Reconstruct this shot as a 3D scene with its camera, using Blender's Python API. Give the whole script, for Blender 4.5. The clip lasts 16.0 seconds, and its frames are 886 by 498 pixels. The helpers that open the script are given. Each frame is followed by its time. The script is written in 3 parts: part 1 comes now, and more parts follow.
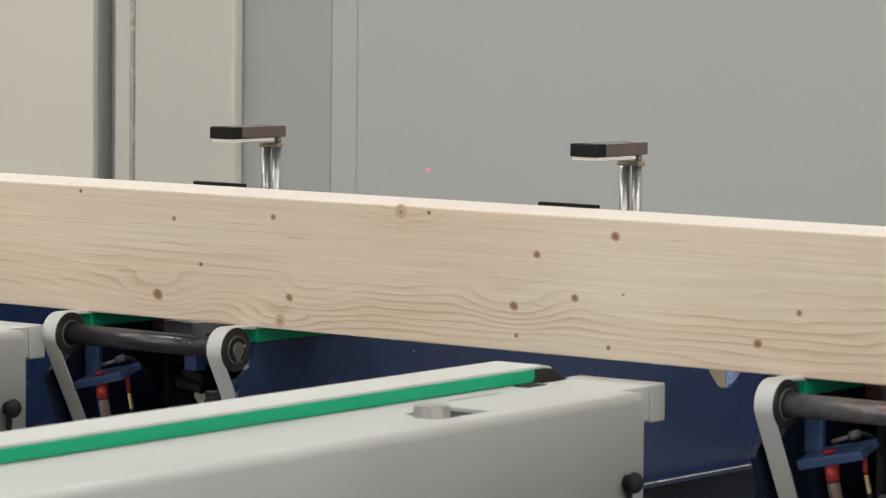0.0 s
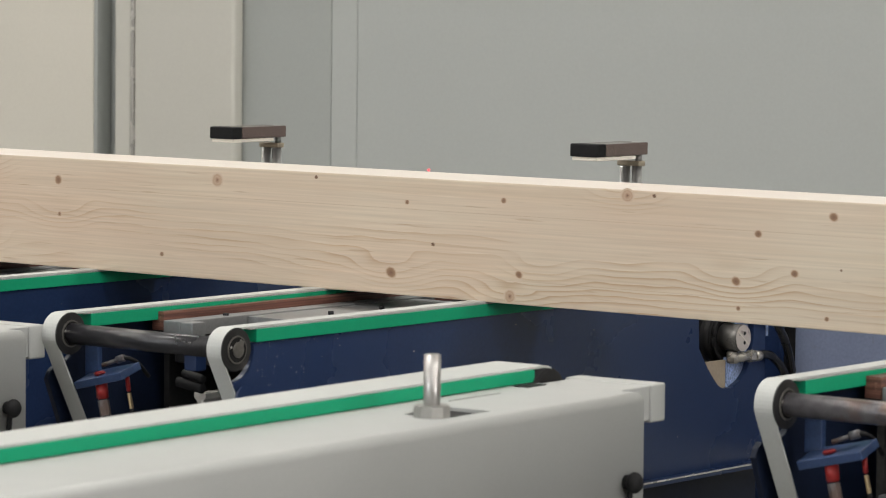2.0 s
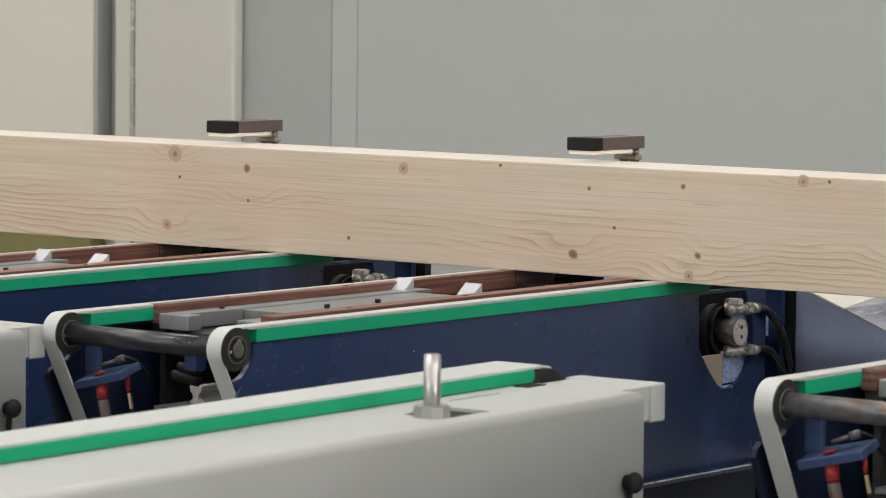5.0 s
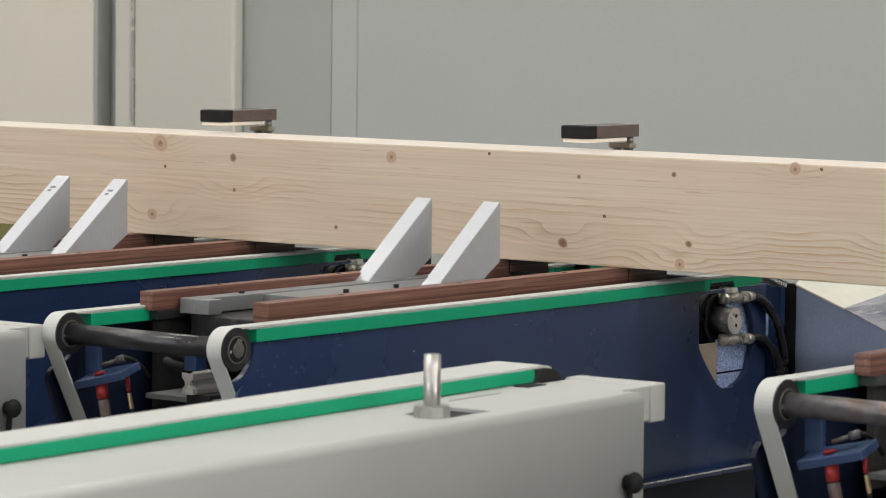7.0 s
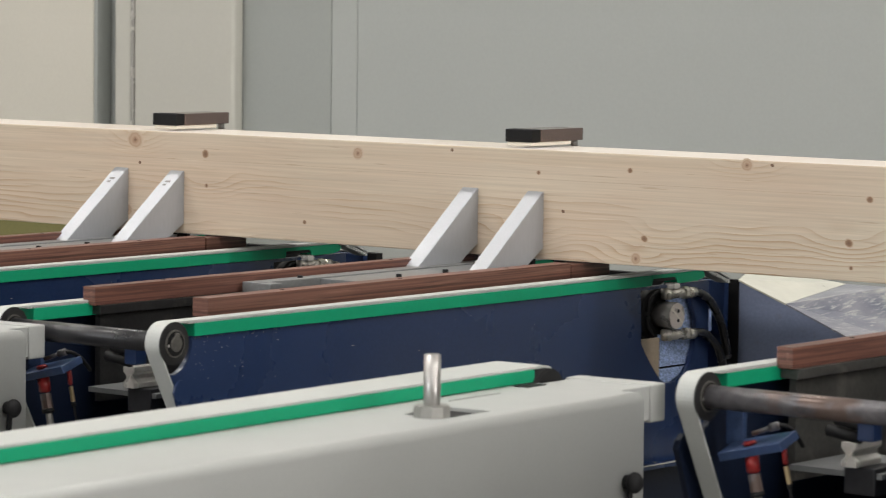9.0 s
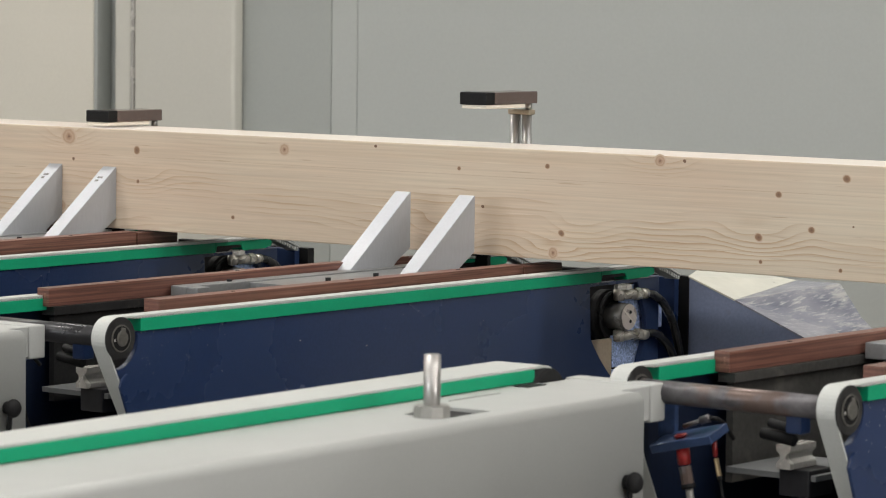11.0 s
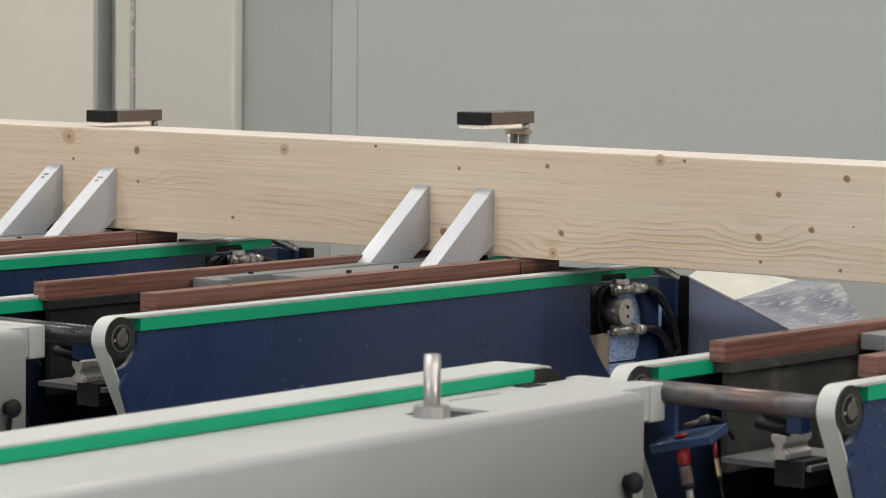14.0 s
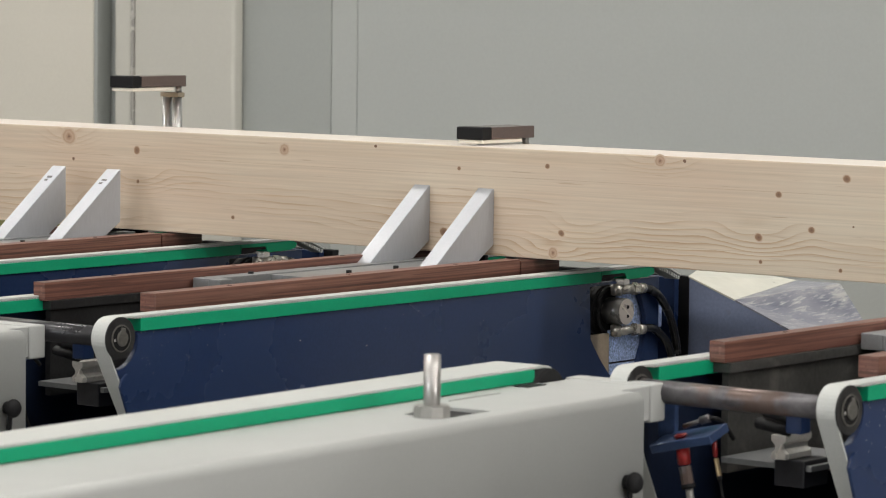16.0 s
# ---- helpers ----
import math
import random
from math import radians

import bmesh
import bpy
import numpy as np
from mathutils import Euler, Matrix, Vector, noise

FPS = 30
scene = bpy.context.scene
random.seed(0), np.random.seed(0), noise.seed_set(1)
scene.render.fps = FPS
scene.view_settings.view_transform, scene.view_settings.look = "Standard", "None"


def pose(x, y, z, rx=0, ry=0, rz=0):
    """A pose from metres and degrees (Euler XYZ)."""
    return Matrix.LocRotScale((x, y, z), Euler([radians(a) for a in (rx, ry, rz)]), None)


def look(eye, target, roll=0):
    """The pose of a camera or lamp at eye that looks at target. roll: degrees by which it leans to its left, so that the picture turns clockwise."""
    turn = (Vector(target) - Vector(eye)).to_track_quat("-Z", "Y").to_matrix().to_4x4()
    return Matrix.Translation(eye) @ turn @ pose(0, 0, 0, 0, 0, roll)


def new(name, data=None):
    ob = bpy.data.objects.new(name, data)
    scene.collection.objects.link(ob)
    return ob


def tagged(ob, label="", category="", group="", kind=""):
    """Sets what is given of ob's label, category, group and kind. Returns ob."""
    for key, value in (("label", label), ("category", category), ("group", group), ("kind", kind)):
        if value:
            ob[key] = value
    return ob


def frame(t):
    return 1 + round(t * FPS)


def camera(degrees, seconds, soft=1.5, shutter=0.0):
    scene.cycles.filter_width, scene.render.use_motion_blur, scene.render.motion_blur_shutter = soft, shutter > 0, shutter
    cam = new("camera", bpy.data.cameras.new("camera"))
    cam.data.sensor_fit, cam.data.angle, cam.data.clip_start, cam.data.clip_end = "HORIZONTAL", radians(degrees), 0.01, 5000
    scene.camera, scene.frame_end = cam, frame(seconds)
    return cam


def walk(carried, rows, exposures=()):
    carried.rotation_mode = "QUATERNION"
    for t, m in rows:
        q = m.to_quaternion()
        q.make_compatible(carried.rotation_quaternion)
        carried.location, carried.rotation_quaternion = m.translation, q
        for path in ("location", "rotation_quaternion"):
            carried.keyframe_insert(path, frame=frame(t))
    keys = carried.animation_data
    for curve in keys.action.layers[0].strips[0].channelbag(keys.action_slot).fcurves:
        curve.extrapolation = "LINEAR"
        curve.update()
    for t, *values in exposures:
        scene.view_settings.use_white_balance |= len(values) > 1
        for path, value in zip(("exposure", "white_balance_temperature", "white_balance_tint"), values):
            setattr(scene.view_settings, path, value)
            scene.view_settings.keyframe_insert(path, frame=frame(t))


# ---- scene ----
# World axes: X runs along the timber, Y along the belts away from the viewer, z up. Belt tops lie at z = 0.90.
cam = camera(14.278, 16.0, soft=1.05, shutter=0.4)
cam.data.dof.use_dof, cam.data.dof.focus_distance, cam.data.dof.aperture_fstop = True, 7.6, 11.0
EYE = Vector((0.0, 0.0, 1.55))
VIEW = look(EYE, EYE + Vector((-0.6153, 0.7845, -0.0774)), 0.635)
walk(cam, [(0.0, VIEW), (16.0, VIEW)], exposures=[(0.0, 0.0), (16.0, 0.0)])

# ---------------------------------------------------------------- light
world = bpy.data.worlds.new("hall_air")
world.use_nodes = True
scene.world = world
world.node_tree.nodes["Background"].inputs[0].default_value = (0.75, 0.85, 1.0, 1)
world.node_tree.nodes["Background"].inputs[1].default_value = 0.3


def area_lamp(name, m, sx, sy, watts, colour):
    data = bpy.data.lights.new(name, "AREA")
    data.shape, data.size, data.size_y, data.energy, data.color = "RECTANGLE", sx, sy, watts, colour
    ob = new(name, data)
    ob.matrix_world = m
    return tagged(ob, kind="structure")


# Unseen ceiling lamps; the two eastern columns are added to brighten +X faces.
LAMP_SPOTS = [(x, y) for y in (-3.0, 2.5, 7.0) for x in (-15.0, -10.0, -5.0, 0.5, 5.5, 10.0)]
for lx, ly in LAMP_SPOTS:
    area_lamp("lamp_light", pose(lx, ly, 6.28), 2.4, 0.5, 122.0, (1.0, 0.965, 0.91))
# added warm fill for the +X faces, set as an unseen east window
area_lamp("fill_light", look((11.88, 4.0, 2.6), (-4.0, 5.0, 1.0)), 8.0, 2.4, 560.0, (1.0, 0.94, 0.88))
# front fill for the -Y faces, set as an unseen window band behind the viewer
area_lamp("fill_light", look((-6.0, -6.88, 3.4), (-5.5, 6.0, 1.5)), 12.0, 2.0, 320.0, (0.97, 0.98, 1.0))


# ---------------------------------------------------------------- materials
def material(name, colour, rough=0.5, metal=0.0, var=0.12, scale=6.0, bump=0.05, fine=60.0, stretch=(1, 1, 1), coat=0.0, spot=None, spec=0.5):
    """Principled surface with variation at two scales; spot adds wear of another colour."""
    m = bpy.data.materials.new(name)
    m.use_nodes = True
    nt = m.node_tree
    n, l = nt.nodes, nt.links
    b = n["Principled BSDF"]
    tc = n.new("ShaderNodeTexCoord")
    mp = n.new("ShaderNodeMapping")
    mp.inputs["Scale"].default_value = stretch
    l.new(tc.outputs["Object"], mp.inputs["Vector"])
    big = n.new("ShaderNodeTexNoise")
    big.inputs["Scale"].default_value, big.inputs["Detail"].default_value = scale, 5
    sm = n.new("ShaderNodeTexNoise")
    sm.inputs["Scale"].default_value, sm.inputs["Detail"].default_value = fine, 4
    l.new(mp.outputs[0], big.inputs["Vector"])
    l.new(mp.outputs[0], sm.inputs["Vector"])
    add = n.new("ShaderNodeMath")
    add.operation = "ADD"
    l.new(big.outputs["Fac"], add.inputs[0])
    l.new(sm.outputs["Fac"], add.inputs[1])
    ramp = n.new("ShaderNodeMapRange")
    ramp.inputs[1].default_value, ramp.inputs[2].default_value = 0.6, 1.4
    ramp.inputs[3].default_value, ramp.inputs[4].default_value = 1 - var, 1 + var
    l.new(add.outputs[0], ramp.inputs[0])
    mul = n.new("ShaderNodeVectorMath")
    mul.operation = "SCALE"
    mul.inputs[0].default_value = colour
    l.new(ramp.outputs[0], mul.inputs["Scale"])
    last = mul.outputs[0]
    if spot:
        dust = n.new("ShaderNodeTexNoise")
        dust.inputs["Scale"].default_value, dust.inputs["Detail"].default_value = spot[1], 8
        l.new(mp.outputs[0], dust.inputs["Vector"])
        cut = n.new("ShaderNodeMapRange")
        cut.inputs[1].default_value, cut.inputs[2].default_value = spot[2], spot[2] + 0.08
        cut.inputs[4].default_value = spot[3]
        l.new(dust.outputs["Fac"], cut.inputs[0])
        mix = n.new("ShaderNodeMix")
        mix.data_type = "RGBA"
        l.new(cut.outputs[0], mix.inputs[0])
        l.new(last, mix.inputs[6])
        mix.inputs[7].default_value = (*spot[0], 1)
        last = mix.outputs[2]
    l.new(last, b.inputs["Base Color"])
    rr = n.new("ShaderNodeMapRange")
    rr.inputs[1].default_value, rr.inputs[2].default_value = 0.3, 0.7
    rr.inputs[3].default_value, rr.inputs[4].default_value = max(0.02, rough - 0.08), min(1, rough + 0.08)
    l.new(big.outputs["Fac"], rr.inputs[0])
    l.new(rr.outputs[0], b.inputs["Roughness"])
    b.inputs["Metallic"].default_value = metal
    b.inputs["Coat Weight"].default_value = coat
    b.inputs["Specular IOR Level"].default_value = spec
    if bump:
        bp = n.new("ShaderNodeBump")
        bp.inputs["Strength"].default_value, bp.inputs["Distance"].default_value = bump, 0.002
        l.new(sm.outputs["Fac"], bp.inputs["Height"])
        l.new(bp.outputs[0], b.inputs["Normal"])
    return m


def glow(name, colour, strength):
    m = bpy.data.materials.new(name)
    m.use_nodes = True
    b = m.node_tree.nodes["Principled BSDF"]
    b.inputs["Base Color"].default_value = (*colour, 1)
    b.inputs["Emission Color"].default_value = (*colour, 1)
    b.inputs["Emission Strength"].default_value = strength
    return m


def spruce(name):
    """Planed spruce: straight fine fibre, with wavy growth rings that surface in places, mostly on the lower half."""
    m = bpy.data.materials.new(name)
    m.use_nodes = True
    nt = m.node_tree
    n, l = nt.nodes, nt.links
    b = n["Principled BSDF"]
    tc = n.new("ShaderNodeTexCoord")

    def mapped(scale):
        mp = n.new("ShaderNodeMapping")
        mp.inputs["Scale"].default_value = scale
        l.new(tc.outputs["Object"], mp.inputs["Vector"])
        return mp.outputs[0]

    def noise_of(vec, scale, detail, rough=0.5):
        t = n.new("ShaderNodeTexNoise")
        t.inputs["Scale"].default_value, t.inputs["Detail"].default_value, t.inputs["Roughness"].default_value = scale, detail, rough
        l.new(vec, t.inputs["Vector"])
        return t

    def ranged(src, a0, a1, b0, b1):
        t = n.new("ShaderNodeMapRange")
        for i, v in enumerate((a0, a1, b0, b1)):
            t.inputs[i + 1].default_value = v
        l.new(src, t.inputs[0])
        return t.outputs[0]

    def calc(op, a, c):
        t = n.new("ShaderNodeMath")
        t.operation = op
        l.new(a, t.inputs[0])
        if isinstance(c, float):
            t.inputs[1].default_value = c
        else:
            l.new(c, t.inputs[1])
        return t.outputs[0]

    def blend(fac, c0, c1):
        t = n.new("ShaderNodeMix")
        t.data_type = "RGBA"
        l.new(fac, t.inputs[0])
        for k, c in ((6, c0), (7, c1)):
            if isinstance(c, tuple):
                t.inputs[k].default_value = (*c, 1)
            else:
                l.new(c, t.inputs[k])
        return t.outputs[2]

    long = mapped((0.16, 1.0, 1.0))
    bend = noise_of(mapped((0.55, 1.0, 2.6)), 2.6, 3, 0.5)
    sc = n.new("ShaderNodeVectorMath")
    sc.operation = "SCALE"
    sc.inputs["Scale"].default_value = 0.10
    l.new(bend.outputs["Color"], sc.inputs[0])
    ad = n.new("ShaderNodeVectorMath")
    l.new(long, ad.inputs[0])
    l.new(sc.outputs[0], ad.inputs[1])
    # the rings flow round the larger knots
    flat = mapped((0.42, 0.0, 1.0))
    near = None
    for kx, kz in ((-0.872, 0.217), (-0.642, 0.112), (-0.897, 0.048), (0.295, 0.045), (0.598, 0.016), (0.67, 0.062), (0.879, 0.229), (1.132, 0.079)):
        d = n.new("ShaderNodeVectorMath")
        d.operation = "DISTANCE"
        l.new(flat, d.inputs[0])
        d.inputs[1].default_value = (kx * 0.42, 0.0, kz)
        f = n.new("ShaderNodeMapRange")
        f.interpolation_type = "SMOOTHSTEP"
        for i, v in enumerate((0.008, 0.062, 1.0, 0.0)):
            f.inputs[i + 1].default_value = v
        l.new(d.outputs["Value"], f.inputs[0])
        near = f.outputs[0] if near is None else calc("MAXIMUM", near, f.outputs[0])
    lift = n.new("ShaderNodeCombineXYZ")
    l.new(calc("MULTIPLY", near, 0.030), lift.inputs[2])
    flow = n.new("ShaderNodeVectorMath")
    l.new(ad.outputs[0], flow.inputs[0])
    l.new(lift.outputs[0], flow.inputs[1])
    wave = n.new("ShaderNodeTexWave")
    wave.bands_direction, wave.wave_profile = "Z", "SAW"
    wave.inputs["Scale"].default_value, wave.inputs["Distortion"].default_value = 19.0, 2.0
    wave.inputs["Detail"].default_value, wave.inputs["Detail Scale"].default_value = 3.0, 2.0
    l.new(flow.outputs[0], wave.inputs["Vector"])
    ring = calc("POWER", wave.outputs["Fac"], 3.0)
    sep = n.new("ShaderNodeSeparateXYZ")
    l.new(tc.outputs["Object"], sep.inputs[0])
    low = ranged(sep.outputs[2], 0.10, 0.17, 1.0, 0.18)
    patch = ranged(noise_of(mapped((0.8, 1.0, 4.0)), 2.4, 2).outputs["Fac"], 0.42, 0.60, 0.05, 1.0)
    mask = calc("MULTIPLY", ring, calc("MAXIMUM", calc("MULTIPLY", low, patch), calc("MULTIPLY", near, 0.6)))
    fibre = noise_of(mapped((2.5, 220.0, 220.0)), 1.0, 3)
    streak = noise_of(mapped((0.8, 40.0, 40.0)), 1.0, 3)
    blot = noise_of(mapped((0.5, 1.0, 1.6)), 2.6, 4)
    base = blend(ranged(blot.outputs["Fac"], 0.35, 0.65, 0.0, 1.0), (0.590, 0.468, 0.360), (0.606, 0.525, 0.414))
    base = blend(ranged(streak.outputs["Fac"], 0.46, 0.70, 0.0, 0.32), base, (0.515, 0.395, 0.27))
    dash = noise_of(mapped((7.0, 150.0, 150.0)), 1.0, 2)
    base = blend(ranged(dash.outputs["Fac"], 0.66, 0.74, 0.0, 0.5), base, (0.36, 0.25, 0.16))
    pale = noise_of(mapped((5.0, 90.0, 90.0)), 1.0, 3)
    base = blend(ranged(pale.outputs["Fac"], 0.62, 0.72, 0.0, 0.5), base, (0.66, 0.575, 0.47))
    base = blend(calc("MULTIPLY", mask, 0.85), base, (0.40, 0.25, 0.14))
    glue = calc("COMPARE", sep.outputs[2], 0.176)
    glue.node.inputs[2].default_value = 0.0006
    base = blend(calc("MULTIPLY", glue, 0.35), base, (0.36, 0.25, 0.16))
    for gz, amount in ((0.106, 0.25), (0.047, 0.4)):
        seam = calc("COMPARE", sep.outputs[2], gz)
        seam.node.inputs[2].default_value = 0.0007
        base = blend(calc("MULTIPLY", calc("MULTIPLY", seam, patch), amount), base, (0.36, 0.25, 0.16))
    fin = n.new("ShaderNodeVectorMath")
    fin.operation = "SCALE"
    l.new(base, fin.inputs[0])
    l.new(ranged(fibre.outputs["Fac"], 0.3, 0.7, 0.91, 1.08), fin.inputs["Scale"])
    l.new(fin.outputs[0], b.inputs["Base Color"])
    b.inputs["Roughness"].default_value = 0.36
    b.inputs["Sheen Weight"].default_value, b.inputs["Sheen Roughness"].default_value = 0.6, 0.3
    bp = n.new("ShaderNodeBump")
    bp.inputs["Strength"].default_value, bp.inputs["Distance"].default_value = 0.12, 0.001
    l.new(fibre.outputs["Fac"], bp.inputs["Height"])
    l.new(bp.outputs[0], b.inputs["Normal"])
    return m


def knot_wood(name, stops):
    """Branch knot: dark heart, reddish rings, paler rim."""
    m = bpy.data.materials.new(name)
    m.use_nodes = True
    nt = m.node_tree
    n, l = nt.nodes, nt.links
    b = n["Principled BSDF"]
    tc = n.new("ShaderNodeTexCoord")
    ns = n.new("ShaderNodeTexNoise")
    ns.inputs["Scale"].default_value = 1.6
    l.new(tc.outputs["Object"], ns.inputs["Vector"])
    sc = n.new("ShaderNodeVectorMath")
    sc.operation = "MULTIPLY_ADD"
    l.new(ns.outputs["Color"], sc.inputs[0])
    sc.inputs[1].default_value = (0.45, 0.0, 0.45)
    l.new(tc.outputs["Object"], sc.inputs[2])
    ln = n.new("ShaderNodeVectorMath")
    ln.operation = "LENGTH"
    of = n.new("ShaderNodeVectorMath")
    of.operation = "SUBTRACT"
    of.inputs[1].default_value = (0.22, 0.0, 0.22)
    l.new(sc.outputs[0], of.inputs[0])
    l.new(of.outputs[0], ln.inputs[0])
    ramp = n.new("ShaderNodeValToRGB")
    e = ramp.color_ramp.elements
    e[0].position, e[0].color = 0.0, (*stops[0][1], 1)
    e[1].position, e[1].color = 1.0, (0.57, 0.45, 0.345, 1)
    for p, c in stops[1:]:
        k = e.new(p)
        k.color = (*c, 1)
    l.new(ln.outputs["Value"], ramp.inputs[0])
    l.new(ramp.outputs[0], b.inputs["Base Color"])
    b.inputs["Roughness"].default_value = 0.5
    return m


def node_kit(name):
    m = bpy.data.materials.new(name)
    m.use_nodes = True
    n, l = m.node_tree.nodes, m.node_tree.links
    tc = n.new("ShaderNodeTexCoord")

    def noise_at(scale, detail, rough=0.5):
        mp = n.new("ShaderNodeMapping")
        mp.inputs["Scale"].default_value = scale
        l.new(tc.outputs["Object"], mp.inputs["Vector"])
        t = n.new("ShaderNodeTexNoise")
        t.inputs["Scale"].default_value, t.inputs["Detail"].default_value, t.inputs["Roughness"].default_value = 1.0, detail, rough
        l.new(mp.outputs[0], t.inputs["Vector"])
        return t.outputs["Fac"]

    def ranged(src, a0, a1, b0, b1):
        t = n.new("ShaderNodeMapRange")
        for i, v in enumerate((a0, a1, b0, b1)):
            t.inputs[i + 1].default_value = v
        l.new(src, t.inputs[0])
        return t.outputs[0]

    def blend(fac, c0, c1):
        t = n.new("ShaderNodeMix")
        t.data_type = "RGBA"
        l.new(fac, t.inputs[0])
        for k, c in ((6, c0), (7, c1)):
            if isinstance(c, tuple):
                t.inputs[k].default_value = (*c, 1)
            else:
                l.new(c, t.inputs[k])
        return t.outputs[2]

    def relief(src, strength, depth):
        bp = n.new("ShaderNodeBump")
        bp.inputs["Strength"].default_value, bp.inputs["Distance"].default_value = strength, depth
        l.new(src, bp.inputs["Height"])
        l.new(bp.outputs[0], n["Principled BSDF"].inputs["Normal"])

    return m, n, l, tc, noise_at, ranged, blend, relief


def laminate(name):
    """Brown resin-bonded laminate: thin veneer layers one above the other, dark pores, pale worn streaks."""
    m, n, l, tc, noise_at, ranged, blend, relief = node_kit(name)
    b = n["Principled BSDF"]
    layer = noise_at((3.0, 1.2, 330.0), 2)
    base = blend(ranged(layer, 0.36, 0.64, 0.0, 1.0), (0.092, 0.038, 0.029), (0.210, 0.094, 0.069))
    base = blend(ranged(noise_at((160.0, 5.0, 160.0), 3), 0.56, 0.68, 0.0, 0.6), base, (0.050, 0.020, 0.016))
    base = blend(ranged(noise_at((60.0, 3.0, 120.0), 4), 0.60, 0.70, 0.0, 0.6), base, (0.33, 0.18, 0.135))
    base = blend(ranged(noise_at((9.0, 2.0, 9.0), 4), 0.40, 0.65, 0.0, 0.35), base, (0.11, 0.050, 0.040))
    l.new(base, b.inputs["Base Color"])
    b.inputs["Roughness"].default_value = 0.42
    relief(layer, 0.25, 0.0008)
    return m


def scuffed(name):
    """Thick clear sheet turned milky: dull blue-grey with fine pale scratches and rubbed patches."""
    m, n, l, tc, noise_at, ranged, blend, relief = node_kit(name)
    b = n["Principled BSDF"]
    base = blend(ranged(noise_at((9.0, 6.0, 14.0), 5), 0.35, 0.65, 0.0, 1.0), (0.155, 0.165, 0.215), (0.30, 0.30, 0.34))
    scratch = noise_at((170.0, 16.0, 60.0), 6, 0.7)
    base = blend(ranged(scratch, 0.53, 0.66, 0.0, 0.8), base, (0.62, 0.61, 0.59))
    base = blend(ranged(noise_at((26.0, 5.0, 30.0), 6, 0.65), 0.56, 0.66, 0.0, 0.65), base, (0.56, 0.55, 0.51))
    l.new(base, b.inputs["Base Color"])
    b.inputs["Roughness"].default_value = 0.3
    relief(scratch, 0.3, 0.002)
    return m


M = {}
M["wood"] = spruce("spruce")
M["knot"] = knot_wood("knot", ((0.0, (0.15, 0.08, 0.05)), (0.20, (0.36, 0.225, 0.145)), (0.45, (0.48, 0.345, 0.245)), (0.66, (0.41, 0.275, 0.185)), (0.8, (0.52, 0.405, 0.30))))
M["knot_small"] = knot_wood("small_knot", ((0.0, (0.16, 0.085, 0.05)), (0.40, (0.235, 0.135, 0.08)), (0.66, (0.29, 0.175, 0.105)), (0.82, (0.49, 0.37, 0.265))))
M["knot_dark"] = material("dark_knot", (0.155, 0.085, 0.05), 0.5, 0, 0.45, 1.5, 0.0, 5)
M["grey"] = material("grey_paint", (0.385, 0.394, 0.386), 0.5, 0, 0.04, 5, 0.04, 220, spot=((0.36, 0.355, 0.33), 7, 0.66, 0.5))
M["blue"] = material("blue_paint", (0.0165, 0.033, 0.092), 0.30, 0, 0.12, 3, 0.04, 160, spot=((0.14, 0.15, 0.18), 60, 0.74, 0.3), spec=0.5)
# Lit copy of the blue paint with dust spots; the chute's light is in the colour.
M["chutelit"] = material("lit_dusty_blue_paint", (0.23, 0.27, 0.40), 0.42, 0, 0.15, 5, 0.06, 140, spot=((0.18, 0.18, 0.19), 30, 0.66, 0.4))
# Blue paint darkened: shade inside the carriages is put into this colour.
M["navy"] = material("shaded_navy_paint", (0.006, 0.011, 0.028), 0.45, 0, 0.25, 5, 0.06, 120, spec=0.25)
M["bluelit"] = material("blue_paint_light", (0.028, 0.052, 0.125), 0.35, 0, 0.3, 8, 0.1, 160)
M["hammer"] = material("hammered_blue", (0.50, 0.64, 1.0), 0.18, 0.3, 0.7, 130, 1.0, 240)
M["tan"] = material("tan_primer", (0.39, 0.32, 0.24), 0.4, 0, 0.15, 12, 0.05, 120)
M["green"] = material("green_plastic", (0.004, 0.285, 0.142), 0.48, 0, 0.08, 5, 0.05, 150, spec=0.25)
M["belt"] = material("belt_rubber", (0.445, 0.458, 0.445), 0.5, 0, 0.07, 9, 0.08, 260, spot=((0.45, 0.43, 0.40), 26, 0.64, 0.5))
M["black"] = material("black_rubber", (0.012, 0.012, 0.013), 0.6, 0, 0.3, 20, 0.1, 200, spec=0.18)
M["hose"] = material("glossy_hose_rubber", (0.012, 0.012, 0.013), 0.25, 0, 0.2, 20, 0.05, 200, spec=0.6)
M["iron"] = material("dark_steel", (0.026, 0.026, 0.027), 0.38, 0.3, 0.35, 12, 0.12, 140, spot=((0.10, 0.09, 0.08), 16, 0.60, 0.5))
M["oxide"] = material("black_oxide_steel", (0.022, 0.022, 0.026), 0.30, 0.3, 0.3, 9, 0.08, 90, spec=0.7)
M["shaft"] = material("worn_shaft_steel", (0.13, 0.125, 0.135), 0.36, 0.5, 0.5, 14, 0.15, 60, spot=((0.115, 0.075, 0.06), 13, 0.50, 0.8))
# Lit copy of the dark steel; extra light on the right frame is painted in.
M["litiron"] = material("lit_dark_steel", (0.055, 0.054, 0.052), 0.45, 0.2, 0.4, 9, 0.1, 120, spot=((0.15, 0.14, 0.13), 12, 0.58, 0.5))
M["brown"] = laminate("brown_laminate")
M["alu"] = material("milled_aluminium", (0.415, 0.43, 0.458), 0.48, 0.38, 0.06, 10, 0.03, 180, stretch=(1, 1, 0.2))
